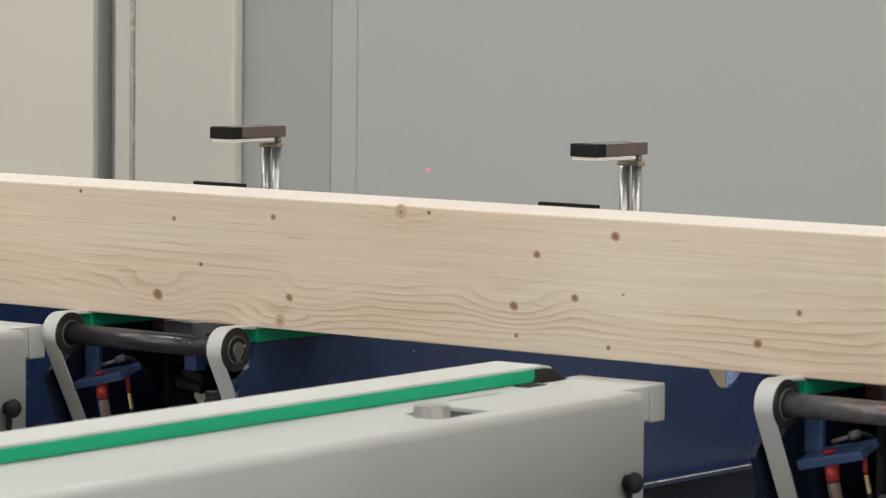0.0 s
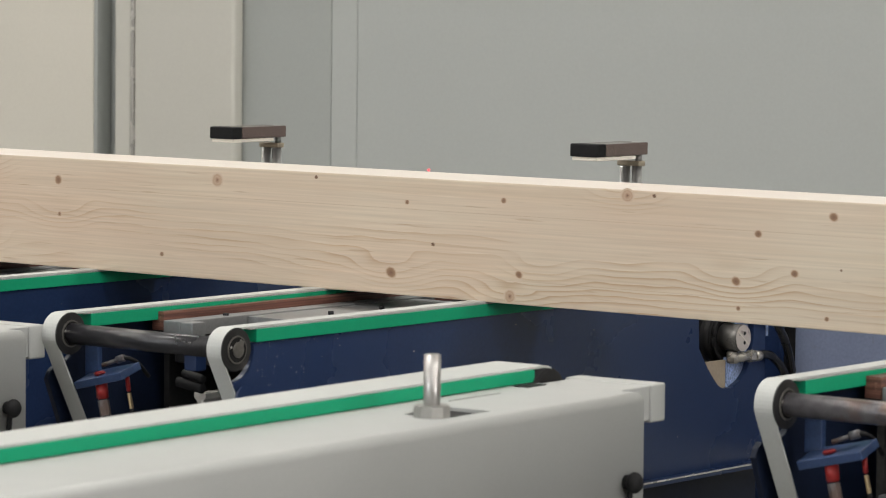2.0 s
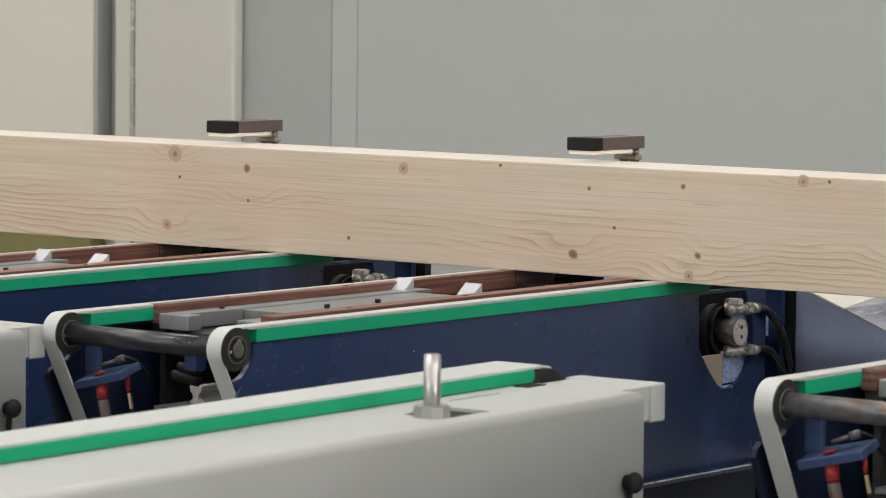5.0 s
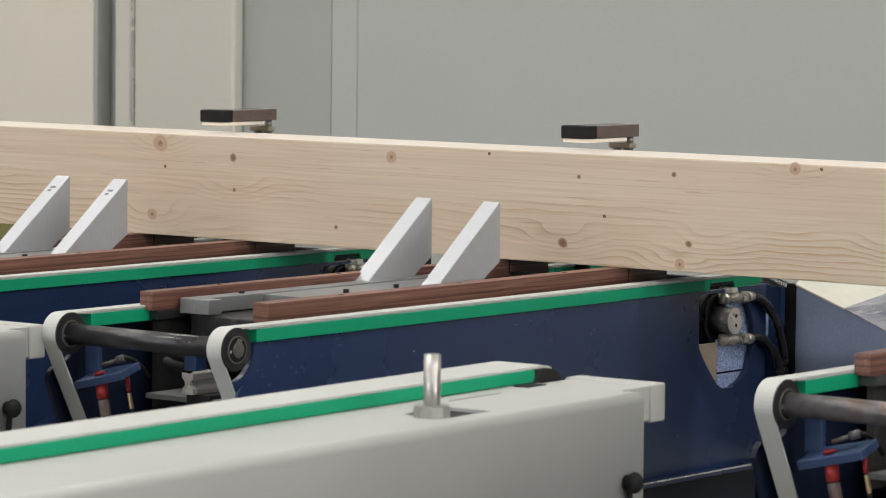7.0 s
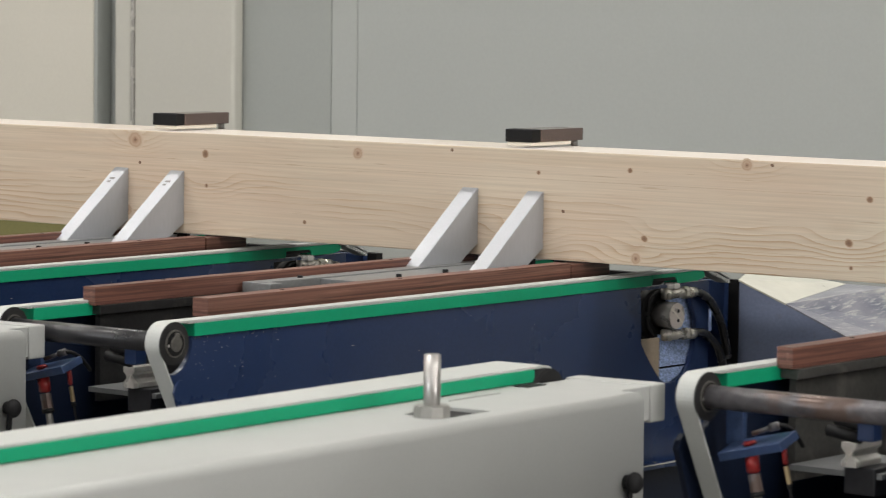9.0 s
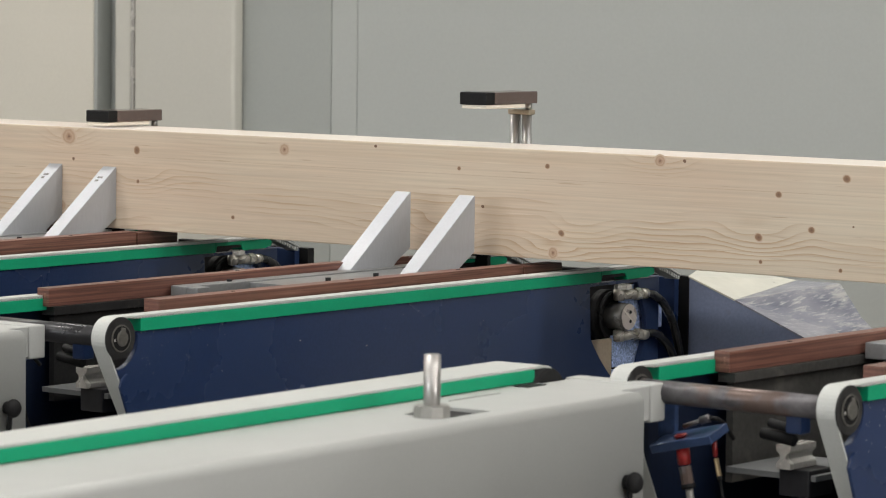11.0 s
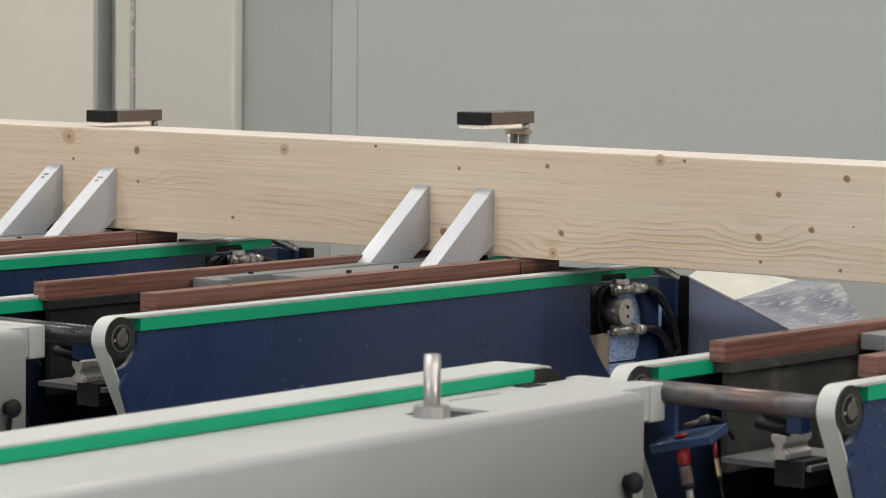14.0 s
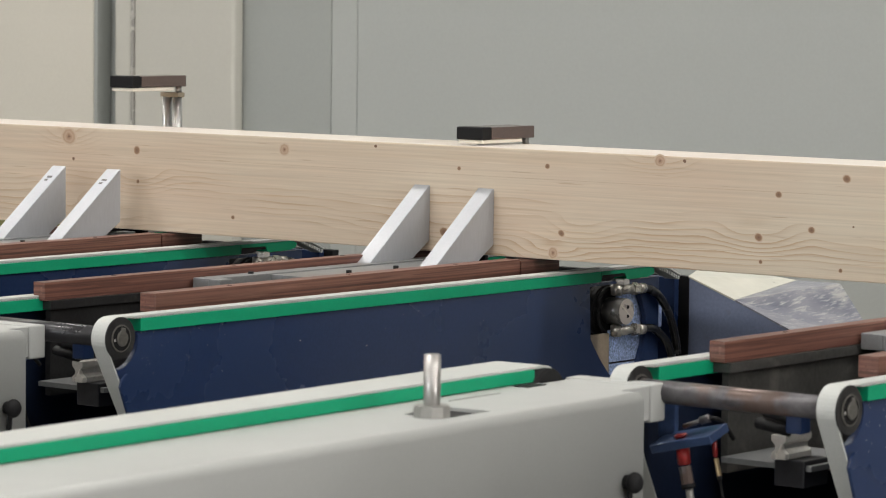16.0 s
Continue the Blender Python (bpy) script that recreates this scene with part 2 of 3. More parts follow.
M["alu_plate"] = material("dull_aluminium", (0.25, 0.258, 0.265), 0.42, 0.55, 0.15, 8, 0.06, 160, spot=((0.24, 0.24, 0.25), 18, 0.60, 0.6))
M["chrome"] = material("chromed_steel", (0.45, 0.445, 0.44), 0.33, 0.8, 0.02, 0.4, 0.0, 3)
M["steel"] = material("bright_steel", (0.66, 0.64, 0.61), 0.26, 0.5, 0.12, 10, 0.05, 160)
M["pinsteel"] = material("ground_steel", (0.42, 0.41, 0.40), 0.34, 0.85, 0.03, 0.4, 0.0, 3)
M["motor"] = material("turned_steel", (0.19, 0.185, 0.18), 0.28, 0.5, 0.1, 12, 0.04, 160)
M["fitting"] = material("plated_fitting_steel", (0.56, 0.53, 0.48), 0.28, 0.7, 0.15, 20, 0.05, 160)
M["bearing"] = material("dull_bearing_steel", (0.125, 0.12, 0.11), 0.4, 0.4, 0.3, 20, 0.06, 140)
M["face"] = material("ground_end_face", (0.66, 0.59, 0.54), 0.32, 0.35, 0.05, 14, 0.03, 160)
M["beige"] = material("beige_zinc", (0.34, 0.29, 0.22), 0.4, 0.3, 0.08, 14, 0.03, 120)
# Cabin grey made darker; the shade beside the front panel is in this colour.
M["panel"] = material("shaded_grey_panel_paint", (0.305, 0.32, 0.305), 0.5, 0, 0.035, 0.9, 0.03, 90)
M["collar"] = material("zinc_plated_steel", (0.30, 0.295, 0.28), 0.4, 0.4, 0.1, 14, 0.03, 120)
M["brass"] = material("dull_brass", (0.50, 0.38, 0.22), 0.35, 0.8, 0.2, 20, 0.05, 160)
M["nylon"] = material("ivory_nylon", (0.80, 0.75, 0.66), 0.5, 0, 0.06, 10, 0.03, 160)
M["darkarm"] = material("browned_steel", (0.24, 0.18, 0.165), 0.22, 0.8, 0.10, 14, 0.0, 160)
M["red"] = material("red_plastic", (0.27, 0.018, 0.018), 0.35, 0, 0.1, 20, 0.03, 160)
M["cream"] = material("cream_panel_paint", (0.56, 0.535, 0.47), 0.5, 0, 0.04, 1.2, 0.03, 90)
M["cabin"] = material("grey_panel_paint", (0.36, 0.375, 0.36), 0.5, 0, 0.035, 0.9, 0.03, 90)
M["creamgrey"] = material("cream_grey_paint", (0.465, 0.455, 0.41), 0.5, 0, 0.035, 1.1, 0.03, 90)
M["chip"] = material("wood_chip", (0.72, 0.66, 0.56), 0.7, 0, 0.1, 30, 0.0, 90)
M["olive"] = material("olive_panel_paint", (0.17, 0.16, 0.06), 0.55, 0, 0.12, 3, 0.05, 90)
M["sheet"] = scuffed("scuffed_clear_sheet")
M["creamsheet"] = material("cream_sheet", (0.63, 0.62, 0.55), 0.35, 0, 0.08, 8, 0.8, 30)
M["concrete"] = material("concrete_floor", (0.16, 0.157, 0.15), 0.6, 0, 0.18, 0.7, 0.1, 18)
# held well below white so the unseen hall bounces less light
M["white"] = material("darkened_wall_paint", (0.42, 0.415, 0.40), 0.7, 0, 0.04, 0.6, 0.05, 30)
M["glow"] = glow("lamp_glow", (1.0, 0.95, 0.86), 3.0)
M["laser"] = glow("laser_red", (1.0, 0.12, 0.14), 0.8)
M["paneglow"] = glow("added_pane_glow", (0.9, 0.95, 1.0), 1.5)


# ---------------------------------------------------------------- mesh helpers
def link_mesh(name, bm, mat):
    bmesh.ops.recalc_face_normals(bm, faces=bm.faces)
    me = bpy.data.meshes.new(name)
    bm.to_mesh(me)
    bm.free()
    me.materials.append(mat)
    return new(name, me)


def part(name, bm, mat, parent, label="", at=None):
    """One mesh object under a thing or part."""
    ob = link_mesh(name, bm, mat)
    ob.parent = parent
    if at is not None:
        ob.location = at
    return tagged(ob, label)


def thing(name, label, category, group="", at=(0, 0, 0)):
    ob = new(name)
    ob.location = at
    ob.empty_display_size = 0.1
    return tagged(ob, label, category, group)


def structure(name, bm, mat, label="", category=""):
    return tagged(link_mesh(name, bm, mat), label, category, kind="structure")


def box(x0, x1, y0, y1, z0, z1, bev=0.0, bm=None, seg=2):
    own = bmesh.new()
    m = Matrix.Translation(((x0 + x1) / 2, (y0 + y1) / 2, (z0 + z1) / 2)) @ Matrix.Diagonal((abs(x1 - x0), abs(y1 - y0), abs(z1 - z0), 1))
    bmesh.ops.create_cube(own, size=1, matrix=m)
    if bev:
        bmesh.ops.bevel(own, geom=own.edges[:], offset=bev, segments=seg, affect="EDGES", profile=0.6)
    return joined(bm, own)


def joined(bm, own):
    if bm is None:
        return own
    me = bpy.data.meshes.new("tmp")
    own.to_mesh(me)
    own.free()
    bm.from_mesh(me)
    bpy.data.meshes.remove(me)
    return bm


def rod(p0, p1, r, seg=24, r2=None, bev=0.0, bm=None):
    """Cylinder or cone from p0 to p1, smooth round the side."""
    own = bmesh.new()
    p0, p1 = Vector(p0), Vector(p1)
    d = p1 - p0
    m = Matrix.Translation((p0 + p1) / 2) @ d.to_track_quat("Z", "Y").to_matrix().to_4x4()
    bmesh.ops.create_cone(own, cap_ends=True, segments=seg, radius1=r, radius2=r if r2 is None else r2, depth=d.length, matrix=m)
    if bev:
        rim = [e for e in own.edges if any(len(f.verts) > 4 for f in e.link_faces)]
        bmesh.ops.bevel(own, geom=rim, offset=bev, segments=2, affect="EDGES")
    axis = d.normalized()
    own.normal_update()
    for f in own.faces:
        f.smooth = len(f.verts) == 4 and seg > 10 and abs(f.normal.dot(axis)) < 0.1
    return joined(bm, own)


def prism(poly, x0, x1, bev=0.0, bm=None, holes=()):
    """Plate in the YZ plane, with holes, between x0 and x1."""
    own = bmesh.new()
    edges = []
    for loop in (poly, *holes):
        vs = [own.verts.new((x0, y, z)) for y, z in loop]
        edges += [own.edges.new((vs[i], vs[(i + 1) % len(vs)])) for i in range(len(vs))]
    bmesh.ops.triangle_fill(own, use_beauty=True, use_dissolve=False, edges=edges)
    bmesh.ops.dissolve_limit(own, angle_limit=0.01, verts=own.verts[:], edges=own.edges[:])
    ex = bmesh.ops.extrude_face_region(own, geom=own.faces[:])
    bmesh.ops.translate(own, vec=(x1 - x0, 0, 0), verts=[v for v in ex["geom"] if isinstance(v, bmesh.types.BMVert)])
    bmesh.ops.recalc_face_normals(own, faces=own.faces)
    if bev:
        bmesh.ops.bevel(own, geom=[e for e in own.edges if len(e.link_faces) == 2 and e.calc_face_angle() > 0.4], offset=bev, segments=2, affect="EDGES")
    return joined(bm, own)


def sweep(path, section, closed=False, bm=None, smooth=True):
    """Sweep a closed section (pairs: along X, outward) along a YZ path."""
    own = bmesh.new()
    rings = []
    k = len(path)
    for i, (y, z) in enumerate(path):
        a, b = path[(i - 1) % k if closed else max(i - 1, 0)], path[(i + 1) % k if closed else min(i + 1, k - 1)]
        t = Vector((b[0] - a[0], b[1] - a[1])).normalized()
        nn = Vector((-t.y, t.x))
        rings.append([own.verts.new((sx, y + nn.x * so, z + nn.y * so)) for sx, so in section])
    s = len(section)
    for i in range(k if closed else k - 1):
        r0, r1 = rings[i], rings[(i + 1) % k]
        for j in range(s):
            own.faces.new((r0[j], r0[(j + 1) % s], r1[(j + 1) % s], r1[j]))
    if not closed:
        own.faces.new(rings[0])
        own.faces.new(rings[-1][::-1])
    return joined(bm, own)


def hose(points, r, bm=None, seg=10, steps=8):
    """Round hose through points, smoothed."""
    pts = [Vector(p) for p in points]
    fine = []
    for i in range(len(pts) - 1):
        p0, p1, p2, p3 = pts[max(i - 1, 0)], pts[i], pts[i + 1], pts[min(i + 2, len(pts) - 1)]
        for j in range(steps):
            t = j / steps
            fine.append(0.5 * ((2 * p1) + (p2 - p0) * t + (2 * p0 - 5 * p1 + 4 * p2 - p3) * t * t + (3 * p1 - p0 - 3 * p2 + p3) * t ** 3))
    fine.append(pts[-1])
    own = bmesh.new()
    rings = []
    for i, p in enumerate(fine):
        d = (fine[min(i + 1, len(fine) - 1)] - fine[max(i - 1, 0)]).normalized()
        q = d.to_track_quat("Z", "Y")
        rings.append([own.verts.new(p + q @ Vector((r * math.cos(a), r * math.sin(a), 0))) for a in [2 * math.pi * k / seg for k in range(seg)]])
    for r0, r1 in zip(rings, rings[1:]):
        for j in range(seg):
            own.faces.new((r0[j], r0[(j + 1) % seg], r1[(j + 1) % seg], r1[j])).smooth = True
    own.faces.new(rings[0])
    own.faces.new(rings[-1][::-1])
    return joined(bm, own)


def arc(cy, cz, r, a0, a1, n):
    return [(cy + r * math.cos(radians(a0 + (a1 - a0) * i / n)), cz + r * math.sin(radians(a0 + (a1 - a0) * i / n))) for i in range(n + 1)]


# ---------------------------------------------------------------- hall
# Unseen hall shell; its walls and ceiling are darkened to cut bounced light.
structure("floor", box(-24, 12, -7, 20, -0.2, 0.0), M["concrete"], "grey concrete workshop floor", "floor")
structure("ceiling", box(-24, 12, -7, 20, 6.5, 6.7), M["white"], "pale painted hall ceiling", "ceiling")
structure("wall_south", box(-24.2, 12.2, -7.2, -7.0, 0, 6.5), M["white"], "plain pale hall wall", "wall")
structure("wall_north", box(-24.2, 12.2, 20.0, 20.2, 0, 6.5), M["white"], "plain pale hall wall", "wall")
structure("wall_west", box(-24.2, -24.0, -7, 20, 0, 6.5), M["white"], "plain pale hall wall", "wall")
structure("wall_east", box(12.0, 12.2, -7, 20, 0, 6.5), M["white"], "plain pale hall wall", "wall")
# unseen glowing band that goes with the front fill lamp
structure("added_window_1", box(-12, 0, -6.99, -6.95, 2.4, 4.4), M["paneglow"], "long bright window band added out of view", "window")


# glowing pane added with the east fill lamp, out of view
structure("added_window_2", box(11.95, 11.99, 0.0, 8.0, 1.4, 3.8), M["paneglow"], "broad bright pane added for the east fill light", "window")


def ceiling_lamp(lx, ly):
    t = thing("ceiling_lamp", "long white strip lamp under the hall ceiling", "lamp", "hall ceiling lamps", (lx, ly, 6.3))
    part("housing", box(-1.25, 1.25, -0.3, 0.3, 0.05, 0.2, 0.01), M["white"], t)
    part("diffuser", box(-1.2, 1.2, -0.25, 0.25, 0.02, 0.05), M["glow"], t, "glowing white diffuser")


for lx, ly in LAMP_SPOTS:
    ceiling_lamp(lx, ly)


# ---------------------------------------------------------------- machine cabin behind the timber
def cabin():
    t = thing("machine_cabin", "tall grey steel machine cabin with flush panels", "machine", at=(0, 0, 0))
    y = 8.6
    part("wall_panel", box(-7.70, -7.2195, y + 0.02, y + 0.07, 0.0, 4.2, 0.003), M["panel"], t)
    part("cover_strip", box(-7.2175, -7.110, y + 0.017, y + 0.07, 0.0, 4.2, 0.006, seg=3), M["cabin"], t, "narrow grey cover strip")
    part("wall_panel", box(-7.108, -1.0, y + 0.014, y + 0.07, 0.0, 4.2, 0.006), M["cabin"], t)
    part("front_panel", box(-8.030, -7.588, y - 0.03, y + 0.0195, 0.0, 4.2, 0.016, seg=4), M["creamgrey"], t, "cream-grey front panel")
    part("corner_post", box(-8.115, -8.043, y - 0.03, y + 0.10, 0.0, 4.2, 0.008, seg=3), M["creamgrey"], t, "pale grey corner post")
    # steel rod added to stand for the highlight on the post's edge
    part("edge_glint", rod((-8.0365, y - 0.026, 0.0), (-8.0365, y - 0.026, 4.2), 0.0068, 16), M["steel"], t, "bright rod for the highlight along the corner post")
    part("joint_backing", box(-7.57, -7.0, y + 0.071, y + 0.08, 0.0, 4.2), M["iron"], t)
    part("laser_spot", rod((-6.816, y + 0.0139, 0.943), (-6.816, y + 0.0125, 0.943), 0.0045, 14), M["laser"], t, "small red laser spot")
    part("roof", box(-8.14, -1.0, y, 12.0, 4.205, 4.25), M["cabin"], t)


cabin()


def door_leaf():
    t = thing("sliding_door", "cream steel sliding door with an olive foot panel", "door")
    part("leaf", box(-11.2, -8.233, 8.59, 8.66, 0.725, 4.2, 0.004), M["cream"], t)
    # added strip that turns the leaf's visible side the darker panel grey
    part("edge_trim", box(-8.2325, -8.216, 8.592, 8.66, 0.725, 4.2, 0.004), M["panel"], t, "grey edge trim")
    part("foot_panel", box(-11.2, -8.240, 8.58, 8.66, 0.0, 0.72, 0.004), M["olive"], t, "olive green foot panel")
    part("edge_post", box(-8.30, -8.117, 8.664, 8.72, 0.0, 4.2, 0.006), M["cabin"], t, "recessed grey edge post")


door_leaf()

KNOTS = (
    (-0.872, 0.217, 0.0201), (-0.857, 0.163, 0.004), (-0.646, 0.192, 0.0105), (-0.642, 0.117, 0.0053), (-0.897, 0.048, 0.0134),
    (-0.337, 0.046, 0.0051), (-0.179, 0.212, 0.0139), (0.094, 0.23, 0.0037), (0.335, 0.19, 0.0049), (0.295, 0.045, 0.011),
    (0.58, 0.205, 0.006), (0.403, 0.108, 0.0036), (0.62, 0.06, 0.0072), (0.598, 0.016, 0.0131), (0.879, 0.229, 0.0128),
    (0.942, 0.231, 0.0035), (1.18, 0.171, 0.0071), (1.345, 0.211, 0.0082), (1.262, 0.101, 0.0071), (1.132, 0.079, 0.0083),
    (1.138, 0.028, 0.0048), (1.334, 0.021, 0.0047), (1.363, 0.113, 0.0023), (1.714, 0.106, 0.0056), (1.635, 0.05, 0.0084),
)


def timber():
    t = thing("timber_beam", "long planed spruce beam with brown knots", "timber beam")
    bm = box(-3.2, 3.4, 0.0, 0.200, 0.0, 0.24, 0.003)
    body = part("body", bm, M["wood"], t)
    for kx, kz, kr in KNOTS:
        own = bmesh.new()
        bmesh.ops.create_circle(own, cap_ends=True, segments=20, radius=1.0, matrix=Matrix.Rotation(radians(90), 4, "X"))
        ob = part("knot", own, M["knot" if kr > 0.0115 else "knot_small" if kr > 0.0045 else "knot_dark"], body, "brown branch knot")
        ob.location = (kx, -0.0004, kz)
        turn = (kx * 37.0) % 1.0
        kr *= 1.15 if kr > 0.0045 else 1.0
        ob.scale = (kr * (0.95 + 0.35 * turn), 1, kr)
        ob.rotation_euler = (0, radians(-30 + 60 * turn), 0)
    return t


BEAM = timber()


# ---------------------------------------------------------------- grey infeed arms
def infeed_arm(m, reach=0.012):
    """Arm along its own y axis; the origin lies on the guide strip near the far end."""
    t = thing("infeed_arm", "light grey steel infeed arm with a belt and green guide strip", "conveyor", "grey infeed arms")
    t.matrix_basis = m
    hole = [(-0.470, 0.085), (-0.470, 0.165), (-0.350, 0.165), (-0.350, 0.085)]
    bm = bmesh.new()
    sec = [(-0.13, 0.50), (0.215, 0.50)] + [(0.199 + 0.016 * math.cos(a), 0.862 + 0.016 * math.sin(a)) for a in [math.pi / 2 * i / 6 for i in range(7)]] + [(-0.13, 0.878)]
    ends = []
    for yy in (-2.4, reach):
        ends.append([bm.verts.new((sx, yy, sz)) for sx, sz in sec])
    k = len(sec)
    for j in range(k):
        if j == k - 2:
            continue
        bm.faces.new((ends[0][j], ends[0][(j + 1) % k], ends[1][(j + 1) % k], ends[1][j])).smooth = 1 <= j <= 8
    bm.faces.new(ends[0])
    bm.faces.new(ends[1][::-1])
    top = [bm.verts.new(v) for v in ((-0.13, -2.4, 0.878), (0.199, -2.4, 0.878), (0.199, reach, 0.878), (-0.13, reach, 0.878))]
    inn = [bm.verts.new((xx, yy, 0.878)) for yy, xx in hole]
    low = [bm.verts.new((xx, yy, 0.56)) for yy, xx in hole]
    es = [bm.edges.new((top[i], top[(i + 1) % 4])) for i in range(4)] + [bm.edges.new((inn[i], inn[(i + 1) % 4])) for i in range(4)]
    bmesh.ops.triangle_fill(bm, use_beauty=True, use_dissolve=False, edges=es)
    for i in range(4):
        bm.faces.new((inn[i], inn[(i + 1) % 4], low[(i + 1) % 4], low[i]))
    bm.faces.new(low)
    bmesh.ops.remove_doubles(bm, verts=bm.verts, dist=1e-5)
    part("body", bm, M["grey"], t)
    part("end_plate", box(0.010, 0.166, reach + 0.002, 0.105, 0.82, 0.8775, 0.002), M["grey"], t)
    part("end_cap", box(-0.004, 0.168, 0.107, 0.152, 0.815, 0.879, 0.005, seg=3), M["grey"], t)
    path = [(-2.4 + 2.44 * i / 6, 0.900) for i in range(7)] + arc(0.042, 0.852, 0.048, 84, 40, 5)
    part("belt", sweep(path, [(-0.100, 0.0), (-0.003, 0.0), (-0.003, 0.004), (-0.100, 0.004)]), M["belt"], t, "pale conveyor belt")
    part("end_pulley", rod((-0.098, 0.046, 0.850), (0.008, 0.046, 0.850), 0.0495, 32, bev=0.003), M["black"], t, "black end pulley")
    part("guide_strip", box(-0.028, 0.0, -2.4, 0.012, 0.879, 0.8995, 0.002), M["green"], t, "green plastic guide strip")
    # no opening is cut here: a flat black plate imitates its dark inside
    part("slot_shade", box(0.005, 0.034, -0.058, -0.004, 0.8765, 0.8795), M["black"], t, "black plate for the shaded opening beside the pulley")
    part("seam_strip", box(0.041, 0.0435, -0.29, -0.15, 0.8782, 0.8790), M["collar"], t, "thin seam beside the pin opening")
    # added black filler that gives the unlit hole its darkness
    part("hole_shade", box(0.0865, 0.1635, -0.4685, -0.3515, 0.70, 0.8725), M["black"], t, "black block for the shade inside the pin opening")
    part("pin_collar", rod((0.136, -0.466, 0.868), (0.136, -0.466, 0.896), 0.0295, 10, bev=0.002), M["collar"], t, "grey steel collar")
    pin = part("stop_pin", rod((0, 0, -0.12), (0, 0, 0.0), 0.0132, 28, bev=0.0015), M["pinsteel"], t, "bright steel stop pin", (0.136, -0.466, 0.974))
    kn = rod((0.214, reach - 0.052, 0.738), (0.224, reach - 0.052, 0.738), 0.012, 16)
    bmesh.ops.create_uvsphere(kn, u_segments=20, v_segments=12, radius=0.0175, matrix=Matrix.Translation((0.232, reach - 0.052, 0.738)) @ Matrix.Diagonal((0.75, 1, 1, 1)))
    rod((0.224, reach - 0.052, 0.724), (0.220, reach - 0.052, 0.690), 0.005, 10, bm=kn)
    part("knob", kn, M["black"], t, "black clamping knob")
    for yy in (-2.1, -0.5):
        part("leg", box(-0.02, 0.16, yy - 0.06, yy + 0.06, 0.0, 0.498, 0.005), M["grey"], t)
    return pin


ARM = pose(-3.470, 4.663, 0, 0, 0, 2.38)
PINS = [infeed_arm(ARM), infeed_arm(ARM @ pose(-1.411, 0.034, 0), 0.045)]

# ---------------------------------------------------------------- blue carriages
PULLEY = (4.826, 0.862)


def side_plate(x0, x1, holed):
    recess = arc(4.826, 0.858, 0.056, 12, -88, 12)
    outline = [(4.881, 0.8705)] + recess + [(4.824, 0.790), (4.93, 0.58), (4.985, 0.478), (6.614, 0.478), (6.614, 0.8705)]
    hole = [(6.346, 0.863), (6.351, 0.747), (6.367, 0.725), (6.387, 0.700), (6.409, 0.677), (6.427, 0.660), (6.447, 0.651), (6.480, 0.651), (6.515, 0.664),
            (6.539, 0.684), (6.555, 0.719), (6.562, 0.757), (6.562, 0.783), (6.553, 0.807), (6.541, 0.829), (6.532, 0.852), (6.528, 0.863)]
    return prism(outline, x0, x1, 0.0015, holes=(hole,) if holed else ())


def belt_run(t, dx):
    py, pz = PULLEY
    a = 207.6
    foot = (py + 0.0365 * math.cos(radians(a)) + 0.46 * 0.46, pz + 0.0365 * math.sin(radians(a)) - 0.46 * 0.88)
    path = [foot] + arc(py, pz, 0.0365, a, 90, 12) + [(py + (6.59 - py) * i / 10, 0.8985) for i in range(1, 11)] + [(6.615, 0.895), (6.650, 0.884), (6.69, 0.868)]
    belt = part("belt", sweep(path, [(dx + 0.200, 0.0), (dx + 0.236, 0.0), (dx + 0.236, 0.0035), (dx + 0.200, 0.0035)]), M["belt"], t, "pale toothed belt")
    teeth = bmesh.new()
    y = 4.865
    while y < 6.585:
        box(dx + 0.204, dx + 0.2365, y, y + 0.0045, 0.8960, 0.8985, bm=teeth)
        y += 0.0085
    for i in range(9):
        s = i / 9
        box(dx + 0.200, dx + 0.2365, 6.603 + 0.085 * s, 6.609 + 0.085 * s, 0.887 - 0.030 * s, 0.895 - 0.030 * s, bm=teeth)
    tagged(part("teeth", teeth, M["belt"], belt), kind="stuff")
    part("teeth_bed", box(dx + 0.203, dx + 0.231, 4.885, 6.59, 0.880, 0.8975), M["black"], t)
    for q0, q1, side in ((4.882, 6.040, 0.2375), (6.042, 6.380, 0.2335)):
        part("guide_strip", box(dx + 0.198, dx + side, q0, q1, 0.8715, 0.8958, 0.0015), M["green"], t, "green plastic belt guide")
    end = [(6.382, 0.8715), (6.386, 0.887), (6.474, 0.887), (6.480, 0.8715), (6.560, 0.873), (6.585, 0.878), (6.590, 0.888), (6.575, 0.8958), (6.382, 0.8958)]
    part("guide_strip", prism(end, dx + 0.198, dx + 0.2335, 0.001), M["green"], t, "green plastic belt guide")


def make_pulley(t, dx):
    gear = []
    for i in range(24):
        for k, r in ((0.0, 0.0322), (0.28, 0.0322), (0.40, 0.0360), (0.86, 0.0360)):
            a = 2 * math.pi * (i + k) / 24
            gear.append((r * math.cos(a), r * math.sin(a)))
    bm = prism(gear, -0.018, 0.016)
    p = part("pulley", bm, M["black"], t, "black toothed belt pulley", (dx + 0.218, *PULLEY))
    part("flange", rod((0.0165, 0, 0), (0.0205, 0, 0), 0.0405, 40, bev=0.0012), M["iron"], p, "dark steel pulley flange")
    ring = rod((0.0205, 0, 0), (0.0228, 0, 0), 0.0262, 36, bev=0.0008)
    part("bearing_ring", ring, M["bearing"], p, "worn steel bearing ring")
    part("bearing_seal", rod((0.0205, 0, 0), (0.0232, 0, 0), 0.0232, 32), M["black"], p)
